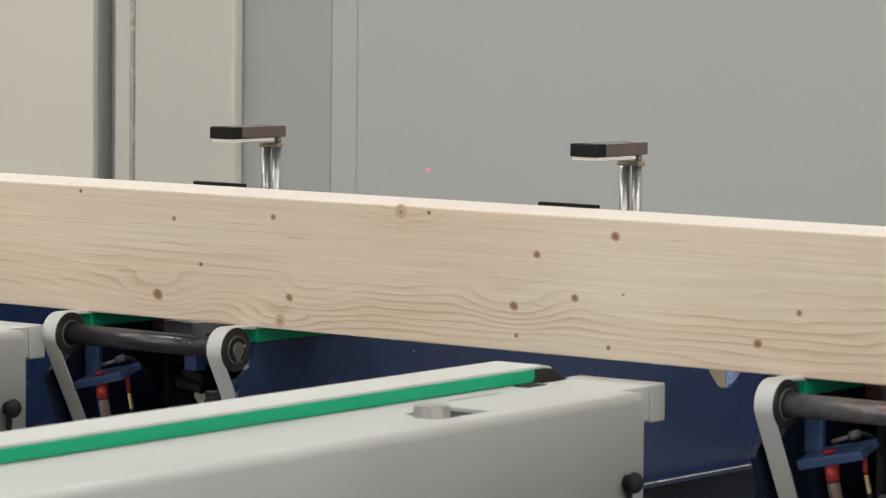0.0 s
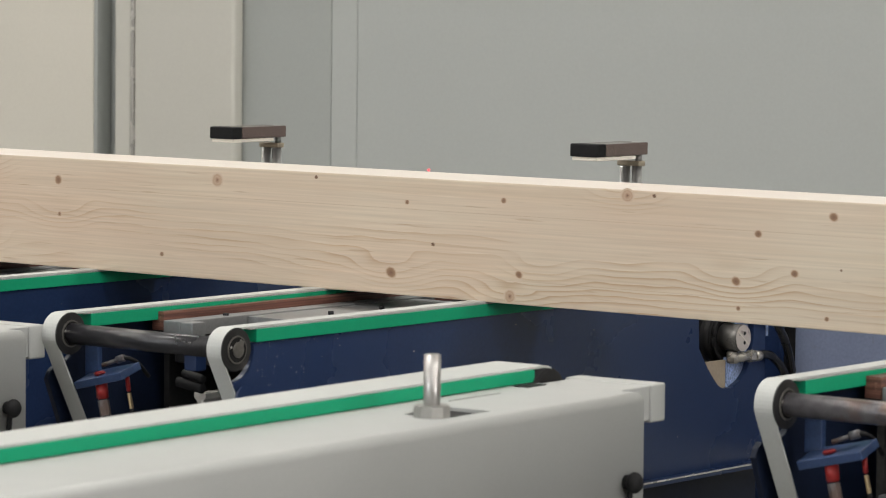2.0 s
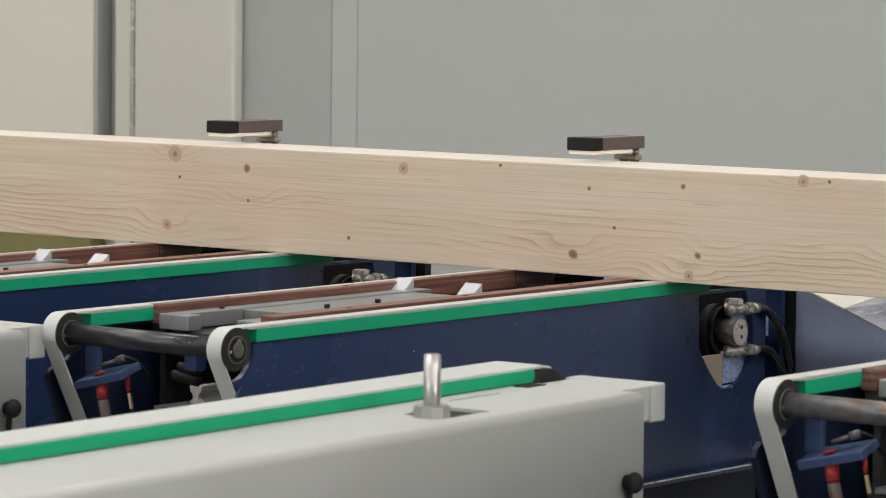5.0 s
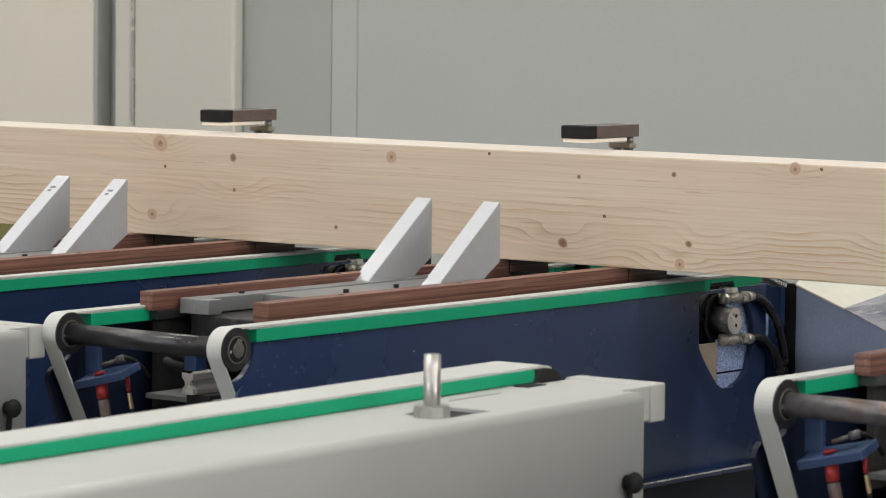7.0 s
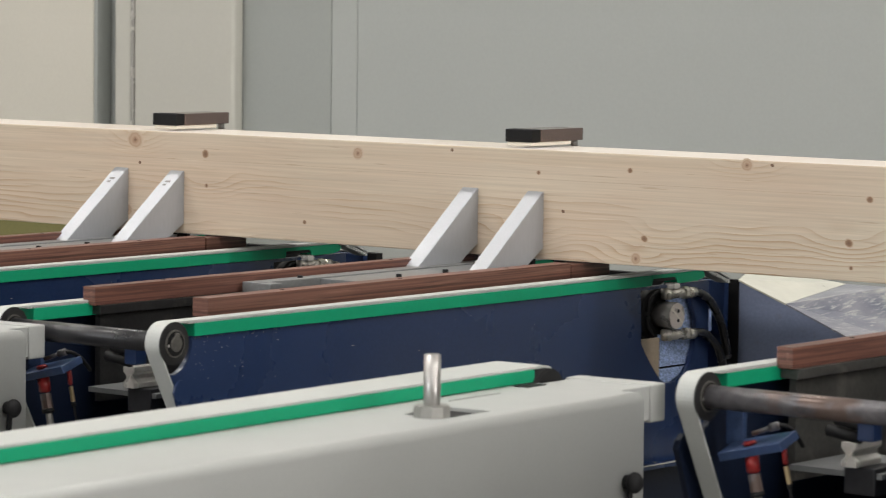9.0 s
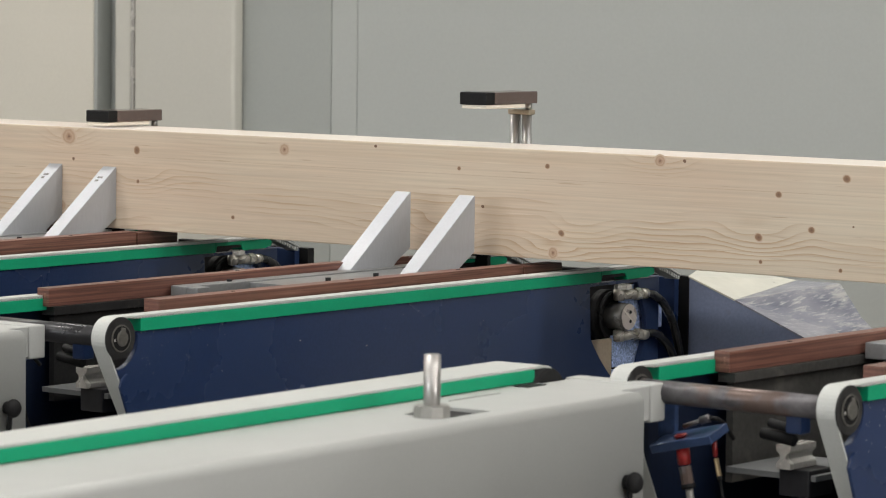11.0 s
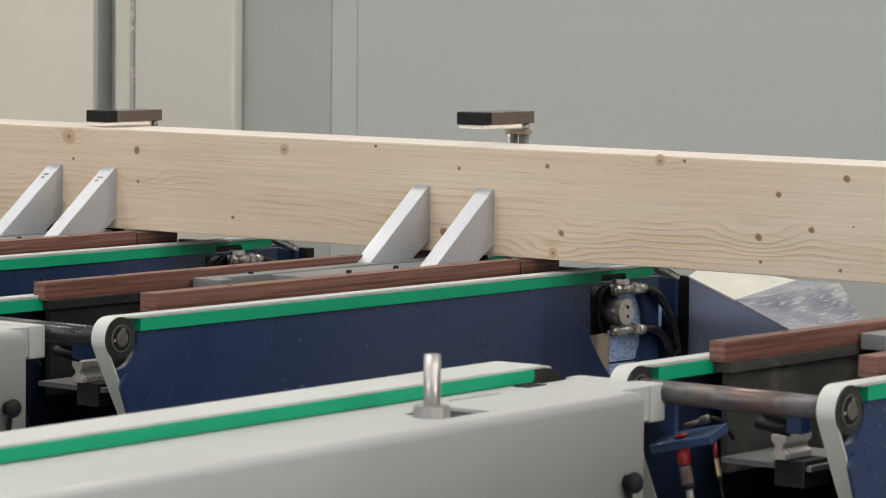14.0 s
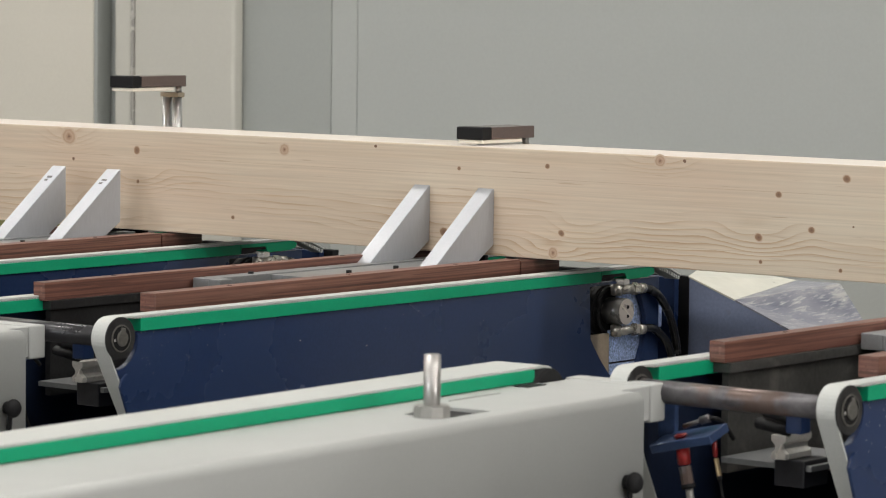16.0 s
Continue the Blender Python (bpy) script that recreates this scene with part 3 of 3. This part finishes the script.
    ax = rod((0.0232, 0, 0), (0.027, 0, 0), 0.0150, 28, bev=0.0015)
    box(0.0232, 0.0262, -0.006, 0.006, -0.0205, -0.012, 0.0015, bm=ax)
    part("axle_end", ax, M["bearing"], p, "worn steel axle end with a key")
    own = rod((0.0215, 0.018, 0.006), (0.0235, 0.018, 0.006), 0.003, 8)
    part("screw", own, M["steel"], p)
    return p


def motor_parts(lf):
    """Hydraulic motor with fittings and hoses behind the opening in the side plate."""
    cy, cz = 6.463, 0.801
    mot = part("motor", rod((0.195, cy, cz), (0.2448, cy, cz), 0.0300, 40, bev=0.0015), M["motor"], lf, "turned steel hydraulic motor")
    part("face_plate", rod((0.2450, cy, cz), (0.2462, cy, cz), 0.0288, 40), M["face"], mot, "bright ground steel end face")
    part("motor_flange", rod((0.165, cy, cz), (0.1948, cy, cz), 0.058, 40, bev=0.004), M["black"], lf, "black motor flange")
    seal = [(0.201, cy + 0.052 * math.cos(q), cz + 0.052 * math.sin(q)) for q in [2 * math.pi * k / 28 for k in range(29)]]
    part("seal_ring", hose(seal, 0.0045, steps=1), M["black"], lf, "glossy black seal ring")
    own = box(0.2461, 0.2468, -0.0013, 0.0013, -0.0275, 0.0275)
    bmesh.ops.rotate(own, cent=(0, 0, 0), matrix=Matrix.Rotation(radians(52), 3, "X"), verts=own.verts)
    bmesh.ops.translate(own, vec=(0, cy, cz), verts=own.verts)
    part("face_mark", own, M["nylon"], mot, "bright slanting line")
    for s in (-1, 1):
        part("bolt_hole", rod((0.242, cy + 0.004, cz + s * 0.0105), (0.2467, cy + 0.004, cz + s * 0.0105), 0.0042, 14), M["black"], mot)
    for z0, top in ((0.8500, 1), (0.7575, -1)):
        f = rod((0.222, cy - 0.006, z0 - 0.013), (0.222, cy - 0.006, z0 + 0.013), 0.0135, 20, bev=0.002)
        rod((0.224, cy - 0.004, z0), (0.236, cy + 0.034, z0), 0.0118, 20, bev=0.001, bm=f)
        rod((0.236, cy + 0.034, z0), (0.239, cy + 0.050, z0), 0.0140, 6, bev=0.001, bm=f)
        rod((0.239, cy + 0.050, z0), (0.240, cy + 0.074, z0 - 0.001), 0.0122, 20, bev=0.001, bm=f)
        part("hose_fitting", f, M["fitting"], lf, "plated steel hose fitting")
        ends = ((6.566, 0.842), (6.600, 0.822), (6.637, 0.779), (6.660, 0.728), (6.668, 0.690), (6.664, 0.60)) if top == 1 else ((6.563, 0.757), (6.590, 0.747), (6.625, 0.722), (6.644, 0.694), (6.652, 0.66), (6.650, 0.58))
        pts = [(0.240, cy + 0.070, z0)] + [(0.2435, hy, hz) for hy, hz in ends]
        part("hose", hose(pts, 0.0098), M["hose"], lf, "black hydraulic hose")
    bolt = rod((0.226, cy + 0.002, 0.861), (0.226, cy + 0.002, 0.8735), 0.0205, 6, bev=0.002)
    part("cap_screw", bolt, M["steel"], lf)


def carriage(cx, chute=False, worn=False, guides=(0.0, -0.419)):
    """Blue belt carriage. Built in its raised pose; returns the keyed parts."""
    t = thing("belt_carriage", "dark blue steel belt carriage with green guides and brown rests", "conveyor", "blue belt carriages", (cx, 0, 0))
    gx = guides[0]
    part("side_plate", side_plate(gx + 0.215, gx + 0.229, True), M["blue"], t)
    # inner plate in the navy that carries its shade
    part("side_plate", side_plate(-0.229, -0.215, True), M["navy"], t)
    flecks = bmesh.new()
    rng = random.Random(int(abs(cx) * 1000))
    for _ in range(16):
        fy, fz = rng.uniform(4.92, 6.28), rng.uniform(0.49, 0.86)
        d = rng.uniform(0.0006, 0.0013)
        box(gx + 0.2288, gx + 0.2296, fy, fy + d * rng.uniform(1, 2.2), fz, fz + d, bm=flecks)
    # denser sawdust by the pulley; its pale colour also stands for glints of light
    for _ in range(44):
        fy = 4.89 + 0.24 * rng.random() ** 1.4
        fz = 0.868 - 0.085 * rng.random() ** 1.7
        d = rng.uniform(0.0005, 0.0012)
        box(gx + 0.2288, gx + 0.2297, fy, fy + d, fz, fz + d, bm=flecks)
    for _ in range(30):
        fy, d = rng.uniform(5.02, 6.6), rng.uniform(0.001, 0.0025)
        fx = gx + rng.uniform(0.232, 0.258)
        box(fx, fx + d, fy, fy + d * 1.6, 0.480, 0.481, bm=flecks)
    tagged(part("sawdust", flecks, M["chip"], t, "pale sawdust flecks"), kind="stuff")
    part("foot_flange", box(gx + 0.2292, gx + 0.262, 5.0, 6.612, 0.470, 0.480, 0.002), M["blue"], t)
    # added steel strip imitating the light caught along the flange's top edge
    part("flange_glint", box(gx + 0.2605, gx + 0.2635, 5.0, 6.57, 0.4785, 0.4822, 0.0008), M["steel"], t, "bright strip for light caught on the flange edge")
    # beam and base also take the shade-darkened navy
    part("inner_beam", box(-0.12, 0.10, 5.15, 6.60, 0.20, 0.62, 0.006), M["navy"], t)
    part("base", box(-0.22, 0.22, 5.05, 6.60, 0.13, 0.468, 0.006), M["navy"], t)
    part("rear_post", box(-0.20, 0.2375, 6.720, 6.744, 0.30, 0.864), M["black"], t, "black rear cross plate")
    part("rear_bracket", box(0.10, 0.212, 6.700, 6.718, 0.30, 0.862, 0.002), M["blue"], t, "blue rear bracket")
    part("guard_edge", box(0.205, 0.212, 6.612, 6.650, 0.752, 0.802), M["hammer"], t, "hammered light blue guard edge")
    for dx in guides:
        belt_run(t, dx)
    pulleys = [make_pulley(t, dx) for dx in guides]
    part("shaft", rod((guides[1] + 0.222, *PULLEY), (gx + 0.196, *PULLEY), 0.0195, 32), M["shaft" if worn else "oxide"], t, "worn bare steel drive shaft" if worn else "black oxidised drive shaft")
    # chute at the rear
    if chute:
        bm = bmesh.new()
        edge = [(0.2385, 0.861), (0.365, 0.8148), (0.501, 0.7625), (0.62, 0.7155), (0.62, 0.48), (0.2385, 0.48)]
        fr = [bm.verts.new((x, 6.722, z)) for x, z in edge]
        bk = [bm.verts.new((x, 6.734, z)) for x, z in edge]
        bm.faces.new(fr)
        bm.faces.new(bk[::-1])
        for i in range(6):
            bm.faces.new((fr[i], fr[(i + 1) % 6], bk[(i + 1) % 6], bk[i]))
        part("chute_panel", bm, M["chutelit"], t, "blue chute side panel")
        for name, pts, mat, lab in (
                ("chute_sheet", [(0.237, 6.7205, 0.8655), (0.365, 6.7205, 0.8192), (0.288, 7.1, 0.836), (0.03, 7.1, 0.860)], "creamsheet", "cream chute cover sheet"),
                ("chute_sheet", [(0.366, 6.7205, 0.8187), (0.472, 7.1, 0.757), (0.410, 7.1, 0.8355), (0.289, 7.1, 0.8355)], "sheet", "scuffed translucent chute sheet"),
                ("chute_sheet", [(0.367, 6.7205, 0.8182), (0.625, 6.7205, 0.718), (0.560, 7.1, 0.690), (0.473, 7.1, 0.7565)], "sheet", "scuffed translucent chute sheet")):
            bm = bmesh.new()
            vs = [bm.verts.new(p) for p in pts]
            f = bm.faces.new(vs)
            ex = bmesh.ops.extrude_face_region(bm, geom=[f])
            bmesh.ops.translate(bm, vec=(0, 0, -0.004), verts=[v for v in ex["geom"] if isinstance(v, bmesh.types.BMVert)])
            part(name, bm, M[mat], t, lab)
    # switch bracket and fittings under the shaft
    br = box(-0.074, 0.050, -0.030, 0.030, -0.0075, 0.0075, 0.002)
    bmesh.ops.rotate(br, cent=(0, 0, 0), matrix=Matrix.Rotation(radians(-13), 3, "Y") @ Matrix.Rotation(radians(16), 3, "X"), verts=br.verts)
    bmesh.ops.translate(br, vec=(-0.108, 4.862, 0.786), verts=br.verts)
    box(-0.194, -0.160, 4.878, 4.890, 0.778, 0.850, 0.002, bm=br)
    part("switch_bracket", br, M["bluelit"], t, "light blue slanting switch bracket")
    for sx, sy, top, r in ((-0.126, 4.850, 0.784, 0.0115), (-0.076, 4.868, 0.800, 0.0045)):
        if r > 0.01:
            part("fitting_ring", rod((sx - 0.001, sy, top), (sx - 0.003, sy, top + 0.008), r, 20, bev=0.002), M["red"], t, "red plastic ring")
        part("fitting_body", rod((sx + 0.006, sy, top - 0.044), (sx + 0.002, sy, top - 0.014), r, 16, bev=0.002), M["red"], t, "red plastic fitting body")
        part("fitting_nut", rod((sx + 0.014, sy, top - 0.075), (sx + 0.007, sy, top - 0.046), r * 0.95, 8), M["brass" if r < 0.01 else "shaft"], t, "dull metal fitting nut")
        part("clip", rod((sx + 0.016, sy, top - 0.083), (sx + 0.014, sy, top - 0.076), r * 1.05, 14), M["black"], t)
        part("air_hose", hose([(sx + 0.016, sy, top - 0.083), (sx + 0.022, sy + 0.01, top - 0.13), (sx + 0.03, sy + 0.06, 0.58), (sx + 0.05, 5.06, 0.50)], r * 0.6), M["collar" if r > 0.01 else "black"], t)
    plug = rod((-0.128, 4.856, 0.803), (-0.100, 4.866, 0.814), 0.0042, 12, bev=0.001)
    rod((-0.100, 4.866, 0.814), (-0.084, 4.871, 0.820), 0.0072, 12, bev=0.001, bm=plug)
    part("sensor_plug", plug, M["shaft"], t, "worn steel sensor plug")
    part("cable", hose([(-0.085, 4.871, 0.819), (-0.076, 4.878, 0.818), (-0.074, 4.900, 0.806), (-0.076, 4.930, 0.780)], 0.004), M["black"], t, "black sensor cable")
    part("tensioner", box(0.055, 0.085, 4.885, 4.915, 0.805, 0.842, 0.003), M["blue"], t)
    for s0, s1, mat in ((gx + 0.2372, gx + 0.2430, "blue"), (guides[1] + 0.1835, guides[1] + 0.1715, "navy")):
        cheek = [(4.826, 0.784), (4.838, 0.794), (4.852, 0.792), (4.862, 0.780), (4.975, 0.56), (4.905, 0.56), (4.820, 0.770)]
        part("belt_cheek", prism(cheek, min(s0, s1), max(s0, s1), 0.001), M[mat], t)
    # lifting frame
    bm = bmesh.new()
    for x0, x1 in ((-0.196, -0.160), (0.112, 0.152)):
        box(x0, x1, 5.045, 6.20, 0.874, 0.8915, 0.001, bm=bm)
        box(x0 + 0.012, x1 - 0.010, 5.055, 6.20, 0.70, 0.876, bm=bm)
    box(-0.16, 0.12, 5.20, 6.15, 0.70, 0.715, bm=bm)
    box(-0.175, 0.135, 6.19, 6.21, 0.70, 0.90, bm=bm)
    # the right frame gets the brighter copy in place of stronger light
    lf = part("lift_frame", bm, M["litiron" if worn else "iron"], t, "dark steel lifting frame")
    part("rest_strip", box(-0.198, -0.166, 5.035, 6.185, 0.892, 0.929, 0.0015), M["brown"], lf, "brown laminated rest strip")
    part("rest_strip", box(0.114, 0.154, 5.012, 6.185, 0.892, 0.929, 0.0015), M["brown"], lf, "brown laminated rest strip")
    for x0, x1 in ((-0.198, -0.166), (0.114, 0.154)):
        part("end_block", box(x0 - 0.001, x1 + 0.001, 6.189, 6.33, 0.880, 0.926, 0.002), M["brown"], lf, "brown end block")
    for yy in (5.25, 5.62, 5.98):
        for sx in (-0.182, 0.134):
            part("strip_screw", rod((sx, yy, 0.9285), (sx, yy, 0.9297), 0.005, 10), M["black"], lf)
    part("stop_plate", box(-0.315, -0.150, 6.455, 6.467, 0.80, 1.075, 0.001), M["black"], lf, "dark steel stop plate")
    gb = prism([(-0.026, 0.788), (-0.026, 0.778), (-0.019, 0.772), (-0.018, 0.764), (-0.026, 0.757), (-0.026, 0.747), (0.003, 0.747), (0.003, 0.757), (-0.005, 0.764), (-0.004, 0.772), (0.003, 0.778), (0.003, 0.788)], 4.968, 5.050, 0.0008)
    for v in gb.verts:
        v.co = (v.co.y, v.co.x, v.co.z)
    part("guide_rail", gb, M["steel"], lf, "bright steel profile rail end")
    part("rail_block", box(-0.030, 0.030, 4.985, 5.06, 0.700, 0.746, 0.003), M["oxide"], lf, "dark steel block under the rail")
    part("guide_plate", box(-0.14, 0.04, 4.99, 5.20, 0.728, 0.738, 0.001), M["alu_plate"], lf, "grey guide plate")
    hb = rod((-0.020, 4.915, 0.814), (0.046, 4.915, 0.805), 0.010, 14, bev=0.002)
    rod((-0.006, 4.915, 0.832), (0.048, 4.915, 0.823), 0.008, 14, bev=0.002, bm=hb)
    part("damper", hb, M["black"], lf, "black rubber damper")
    fixed = set(lf.children)
    motor_parts(lf)
    # hammered blue guard behind the motor
    part("motor_guard", prism([(6.475, 0.868), (6.600, 0.868), (6.600, 0.686), (6.445, 0.686), (6.445, 0.758), (6.475, 0.758)], 0.206, 0.213), M["hammer"], lf, "hammered light blue guard plate")
    part("motor_guard", box(0.206, 0.213, 6.445, 6.600, 0.61, 0.681, 0.001), M["hammer"], lf, "hammered light blue guard plate")
    part("motor_bracket", box(0.204, 0.213, 6.31, 6.443, 0.62, 0.752, 0.001), M["tan"], lf, "tan primed bracket plate")
    for ob in set(lf.children) - fixed:
        ob.location.x += gx
    # sliding wedges
    sl = box(-0.156, -0.112, 5.462, 6.26, 0.884, 0.914, 0.002)
    box(0.045, 0.100, 5.462, 6.26, 0.884, 0.914, 0.002, bm=sl)
    box(-0.112, 0.045, 5.66, 6.20, 0.882, 0.911, 0.001, bm=sl)
    box(-0.112, -0.080, 5.462, 5.50, 0.884, 0.9135, 0.002, bm=sl)
    slide = part("wedge_slide", sl, M["alu_plate"], t, "dull aluminium slide")
    part("slide_body", box(-0.138, 0.090, 5.475, 6.20, 0.832, 0.8815, 0.003), M["iron"], slide, "dark steel slide body")
    for yy in (5.62, 5.80, 5.96):
        part("slide_screw", rod((-0.134 + 0.12 * (yy > 5.7), yy, 0.910), (-0.134 + 0.12 * (yy > 5.7), yy, 0.9185), 0.006, 12), M["black"], slide)
    wedges = []
    for x1 in (0.050, -0.131):
        prof = [(6.2245, 1.0775), (6.2225, 1.0775), (6.012, 0.912), (6.160, 0.910), (6.180, 0.926), (6.2245, 0.953)]
        w = part("wedge", prism(prof, x1 - 0.043, x1, 0.0008), M["alu"], slide, "milled aluminium pushing wedge")
        if cx < -5.0:
            for along, wide in ((0.040, 0.016), (0.052, 0.010)):
                mark = box(x1 - 0.030, x1 - 0.030 + wide, -0.003, 0.003, -0.0004, 0.0004)
                bmesh.ops.rotate(mark, cent=(0, 0, 0), matrix=Matrix.Rotation(radians(38.2), 3, "X"), verts=mark.verts)
                bmesh.ops.translate(mark, vec=(0, 6.2225 - 0.786 * along, 1.0777 - 0.618 * along), verts=mark.verts)
                part("scuff_mark", mark, M["bearing"], w, "dark scuff mark")
        wedges.append(w)
    # clamp
    arm = part("clamp", box(-0.080, -0.007, 6.288, 6.448, 1.1825, 1.210, 0.002), M["darkarm"], t, "browned steel clamp arm")
    part("tip", box(-0.081, -0.006, 6.254, 6.287, 1.182, 1.2105, 0.003), M["black"], arm, "black rubber tip")
    part("pad", box(-0.078, -0.009, 6.258, 6.405, 1.1735, 1.182, 0.002), M["nylon"], arm, "ivory nylon pad")
    part("rod_head", box(-0.079, -0.018, 6.430, 6.455, 1.156, 1.168, 0.003), M["beige"], arm, "beige plated rod head")
    part("neck", rod((-0.0275, 6.4420, 1.1682), (-0.0275, 6.4420, 1.1824), 0.0080, 20), M["chrome"], arm, "bright steel neck")
    for sx, sy, rr in ((-0.0625, 6.4400, 0.0122), (-0.0330, 6.4440, 0.0115)):
        part("clamp_rod", rod((sx, sy, 0.90), (sx, sy, 1.1558), rr, 32), M["chrome"], arm, "chromed clamp rod")
    rows = dict(lift=lf, slide=slide, wedges=wedges, clamp=arm, pulleys=pulleys, unit=t, x=cx)
    return rows


LEFT, MID, RIGHT = carriage(-5.563), carriage(-4.500, chute=True), carriage(-2.878, worn=True, guides=(-0.025, -0.433))


def rail(y):
    bm = box(-9.0, 1.0, y - 0.06, y + 0.06, 0.0, 0.03, 0.003)
    box(-9.0, 1.0, y - 0.03, y + 0.03, 0.03, 0.13, 0.004, bm=bm)
    tagged(link_mesh("floor_rail", bm, M["iron"]), "dark steel travel rail on the floor", "rail", "travel rails")


rail(5.35)
rail(6.40)


# ---------------------------------------------------------------- movement
def keyed(ob, rows):
    walk(ob, [(t, pose(*v)) for t, v in rows])


def value(rows, t):
    """Eased value between (time, value) rows."""
    if t <= rows[0][0]:
        return rows[0][1]
    for (a, va), (b, vb) in zip(rows, rows[1:]):
        if t <= b:
            return va + (vb - va) * (t - a) / (b - a)
    return rows[-1][1]


LIFT_UP = [(0, 0), (4.5, 0), (5.0, 0.35), (5.4, 0.75), (5.9, 1), (16, 1)]
CLAMP_DOWN = [(7.55, 0.013), (7.85, 0.0)]
SLIDE_IN = [(0, -0.44), (6.6, -0.44), (6.8, -0.415), (7.0, -0.358), (7.25, -0.248), (7.5, -0.131), (7.75, -0.040), (8.0, 0.0)]
TRAVEL = [(8.4, 0), (8.5, -0.006), (8.7, -0.056), (9.0, -0.153), (9.2, -0.207)]


def move_carriage(c, travel, lift, slide, clamp):
    times = sorted({round(t, 2) for rows in (travel, lift, slide, clamp) for t, _ in rows} | {0.0, 16.0, 8.2, 7.3, 4.2, 6.2})
    keyed(c["unit"], [(t, (c["x"] + value(travel, t), 0, 0)) for t in times])
    low = lambda t: 1 - value(lift, t)
    keyed(c["lift"], [(t, (0, 0.035 * low(t), -0.041 * low(t))) for t in times])
    keyed(c["slide"], [(t, (0, 0.035 * low(t) + value(slide, t), -0.041 * low(t))) for t in times])
    keyed(c["clamp"], [(t, (0, 0.035 * low(t), -0.041 * low(t) + value(clamp, t))) for t in times])
    for w in c["wedges"]:
        keyed(w, [(0, (0, 0, -0.185)), (4.5, (0, 0, -0.185)), (5.3, (0, 0, -0.09)), (6.1, (0, 0, 0)), (16, (0, 0, 0))])
    for p in c["pulleys"]:
        base = p.location.copy()
        steps = [(0.1 * i, -52.0 * i * 0.9) for i in range(43)]
        walk(p, [(t, pose(*base, a)) for t, a in steps] + [(4.4, pose(*base, steps[-1][1] - 25)), (16.0, pose(*base, steps[-1][1] - 25))])


def motions():
    mid_travel = TRAVEL + [(9.45, -0.255), (9.8, -0.288), (10.1, -0.290), (16, -0.290)]
    right_travel = TRAVEL + [(9.45, -0.255), (9.8, -0.288), (10.1, -0.290), (16, -0.290)]
    left_travel = TRAVEL + [(9.45, -0.268), (9.8, -0.335), (10.2, -0.370), (10.5, -0.374), (14.7, -0.374), (14.9, -0.353), (15.2, -0.312), (15.4, -0.296), (15.6, -0.294), (16, -0.294)]
    mid_lift = LIFT_UP[:-1] + [(9.9, 1), (10.4, 0.7), (11.47, 0.7), (11.55, 0.85), (11.63, 1), (16, 1)]
    mid_slide = SLIDE_IN + [(9.9, 0), (10.3, -0.079), (12.5, -0.079), (12.75, -0.035), (12.95, 0), (16, 0)]
    mid_clamp = CLAMP_DOWN + [(9.7, 0), (10.3, 0.090), (13.4, 0.090), (13.7, 0.068), (14.0, 0.033), (14.25, 0), (16, 0)]
    right_lift = LIFT_UP[:-1] + [(9.9, 1), (10.4, 0.56), (11.48, 0.56), (11.54, 0.78), (11.6, 1), (16, 1)]
    left_lift = LIFT_UP[:-1] + [(14.6, 1), (14.8, 0.72), (15.15, 0.72), (15.4, 1), (16, 1)]
    left_slide = SLIDE_IN + [(14.1, 0), (14.3, -0.04), (14.5, -0.07), (16, -0.07)]
    left_clamp = CLAMP_DOWN + [(14.05, 0), (14.25, 0.04), (14.42, 0.078), (14.5, 0.084), (16, 0.086)]
    move_carriage(LEFT, left_travel, left_lift, left_slide, left_clamp)
    move_carriage(MID, mid_travel, mid_lift, mid_slide, mid_clamp)
    move_carriage(RIGHT, right_travel, right_lift, SLIDE_IN, CLAMP_DOWN)
    slide_y = [(0, 4.878), (0.5, 5.046), (1.0, 5.225), (1.5, 5.398), (2.0, 5.574), (2.5, 5.743), (3.0, 5.917), (3.5, 6.075), (4.0, 6.180), (4.2, 6.203), (4.4, 6.207)]
    rows = [(t, (-4.8, y, 0.900, 0, 0, 0)) for t, y in slide_y]
    rows += [(5.05, (-4.8, 6.200, 0.903, 0, 0, 0.2)), (5.5, (-4.8, 6.175, 0.918, 0, 0, 0.5)), (5.9, (-4.8, 6.160, 0.929, 0, 0, 0.8)), (7.4, (-4.8, 6.160, 0.929, 0, 0, 0.8)),
             (7.75, (-4.8, 6.185, 0.929, 0, 0, 0.4)), (8.0, (-4.8, 6.225, 0.929, 0, 0, 0)), (8.3, (-4.8, 6.225, 0.929, 0, 0, 0))]
    rows += [(t, (-4.8 + v, 6.225, 0.929, 0, 0, 0)) for t, v in TRAVEL + [(9.45, -0.268), (9.8, -0.335), (10.2, -0.370), (10.5, -0.374), (16, -0.374)]]
    keyed(BEAM, rows)
    for p in PINS:
        x, y = p.location.x, p.location.y
        keyed(p, [(0, (x, y, 0.894)), (0.74, (x, y, 0.894)), (0.86, (x, y, 0.93)), (1.0, (x, y, 0.972)), (1.1, (x, y, 0.974)), (16, (x, y, 0.974))])


motions()
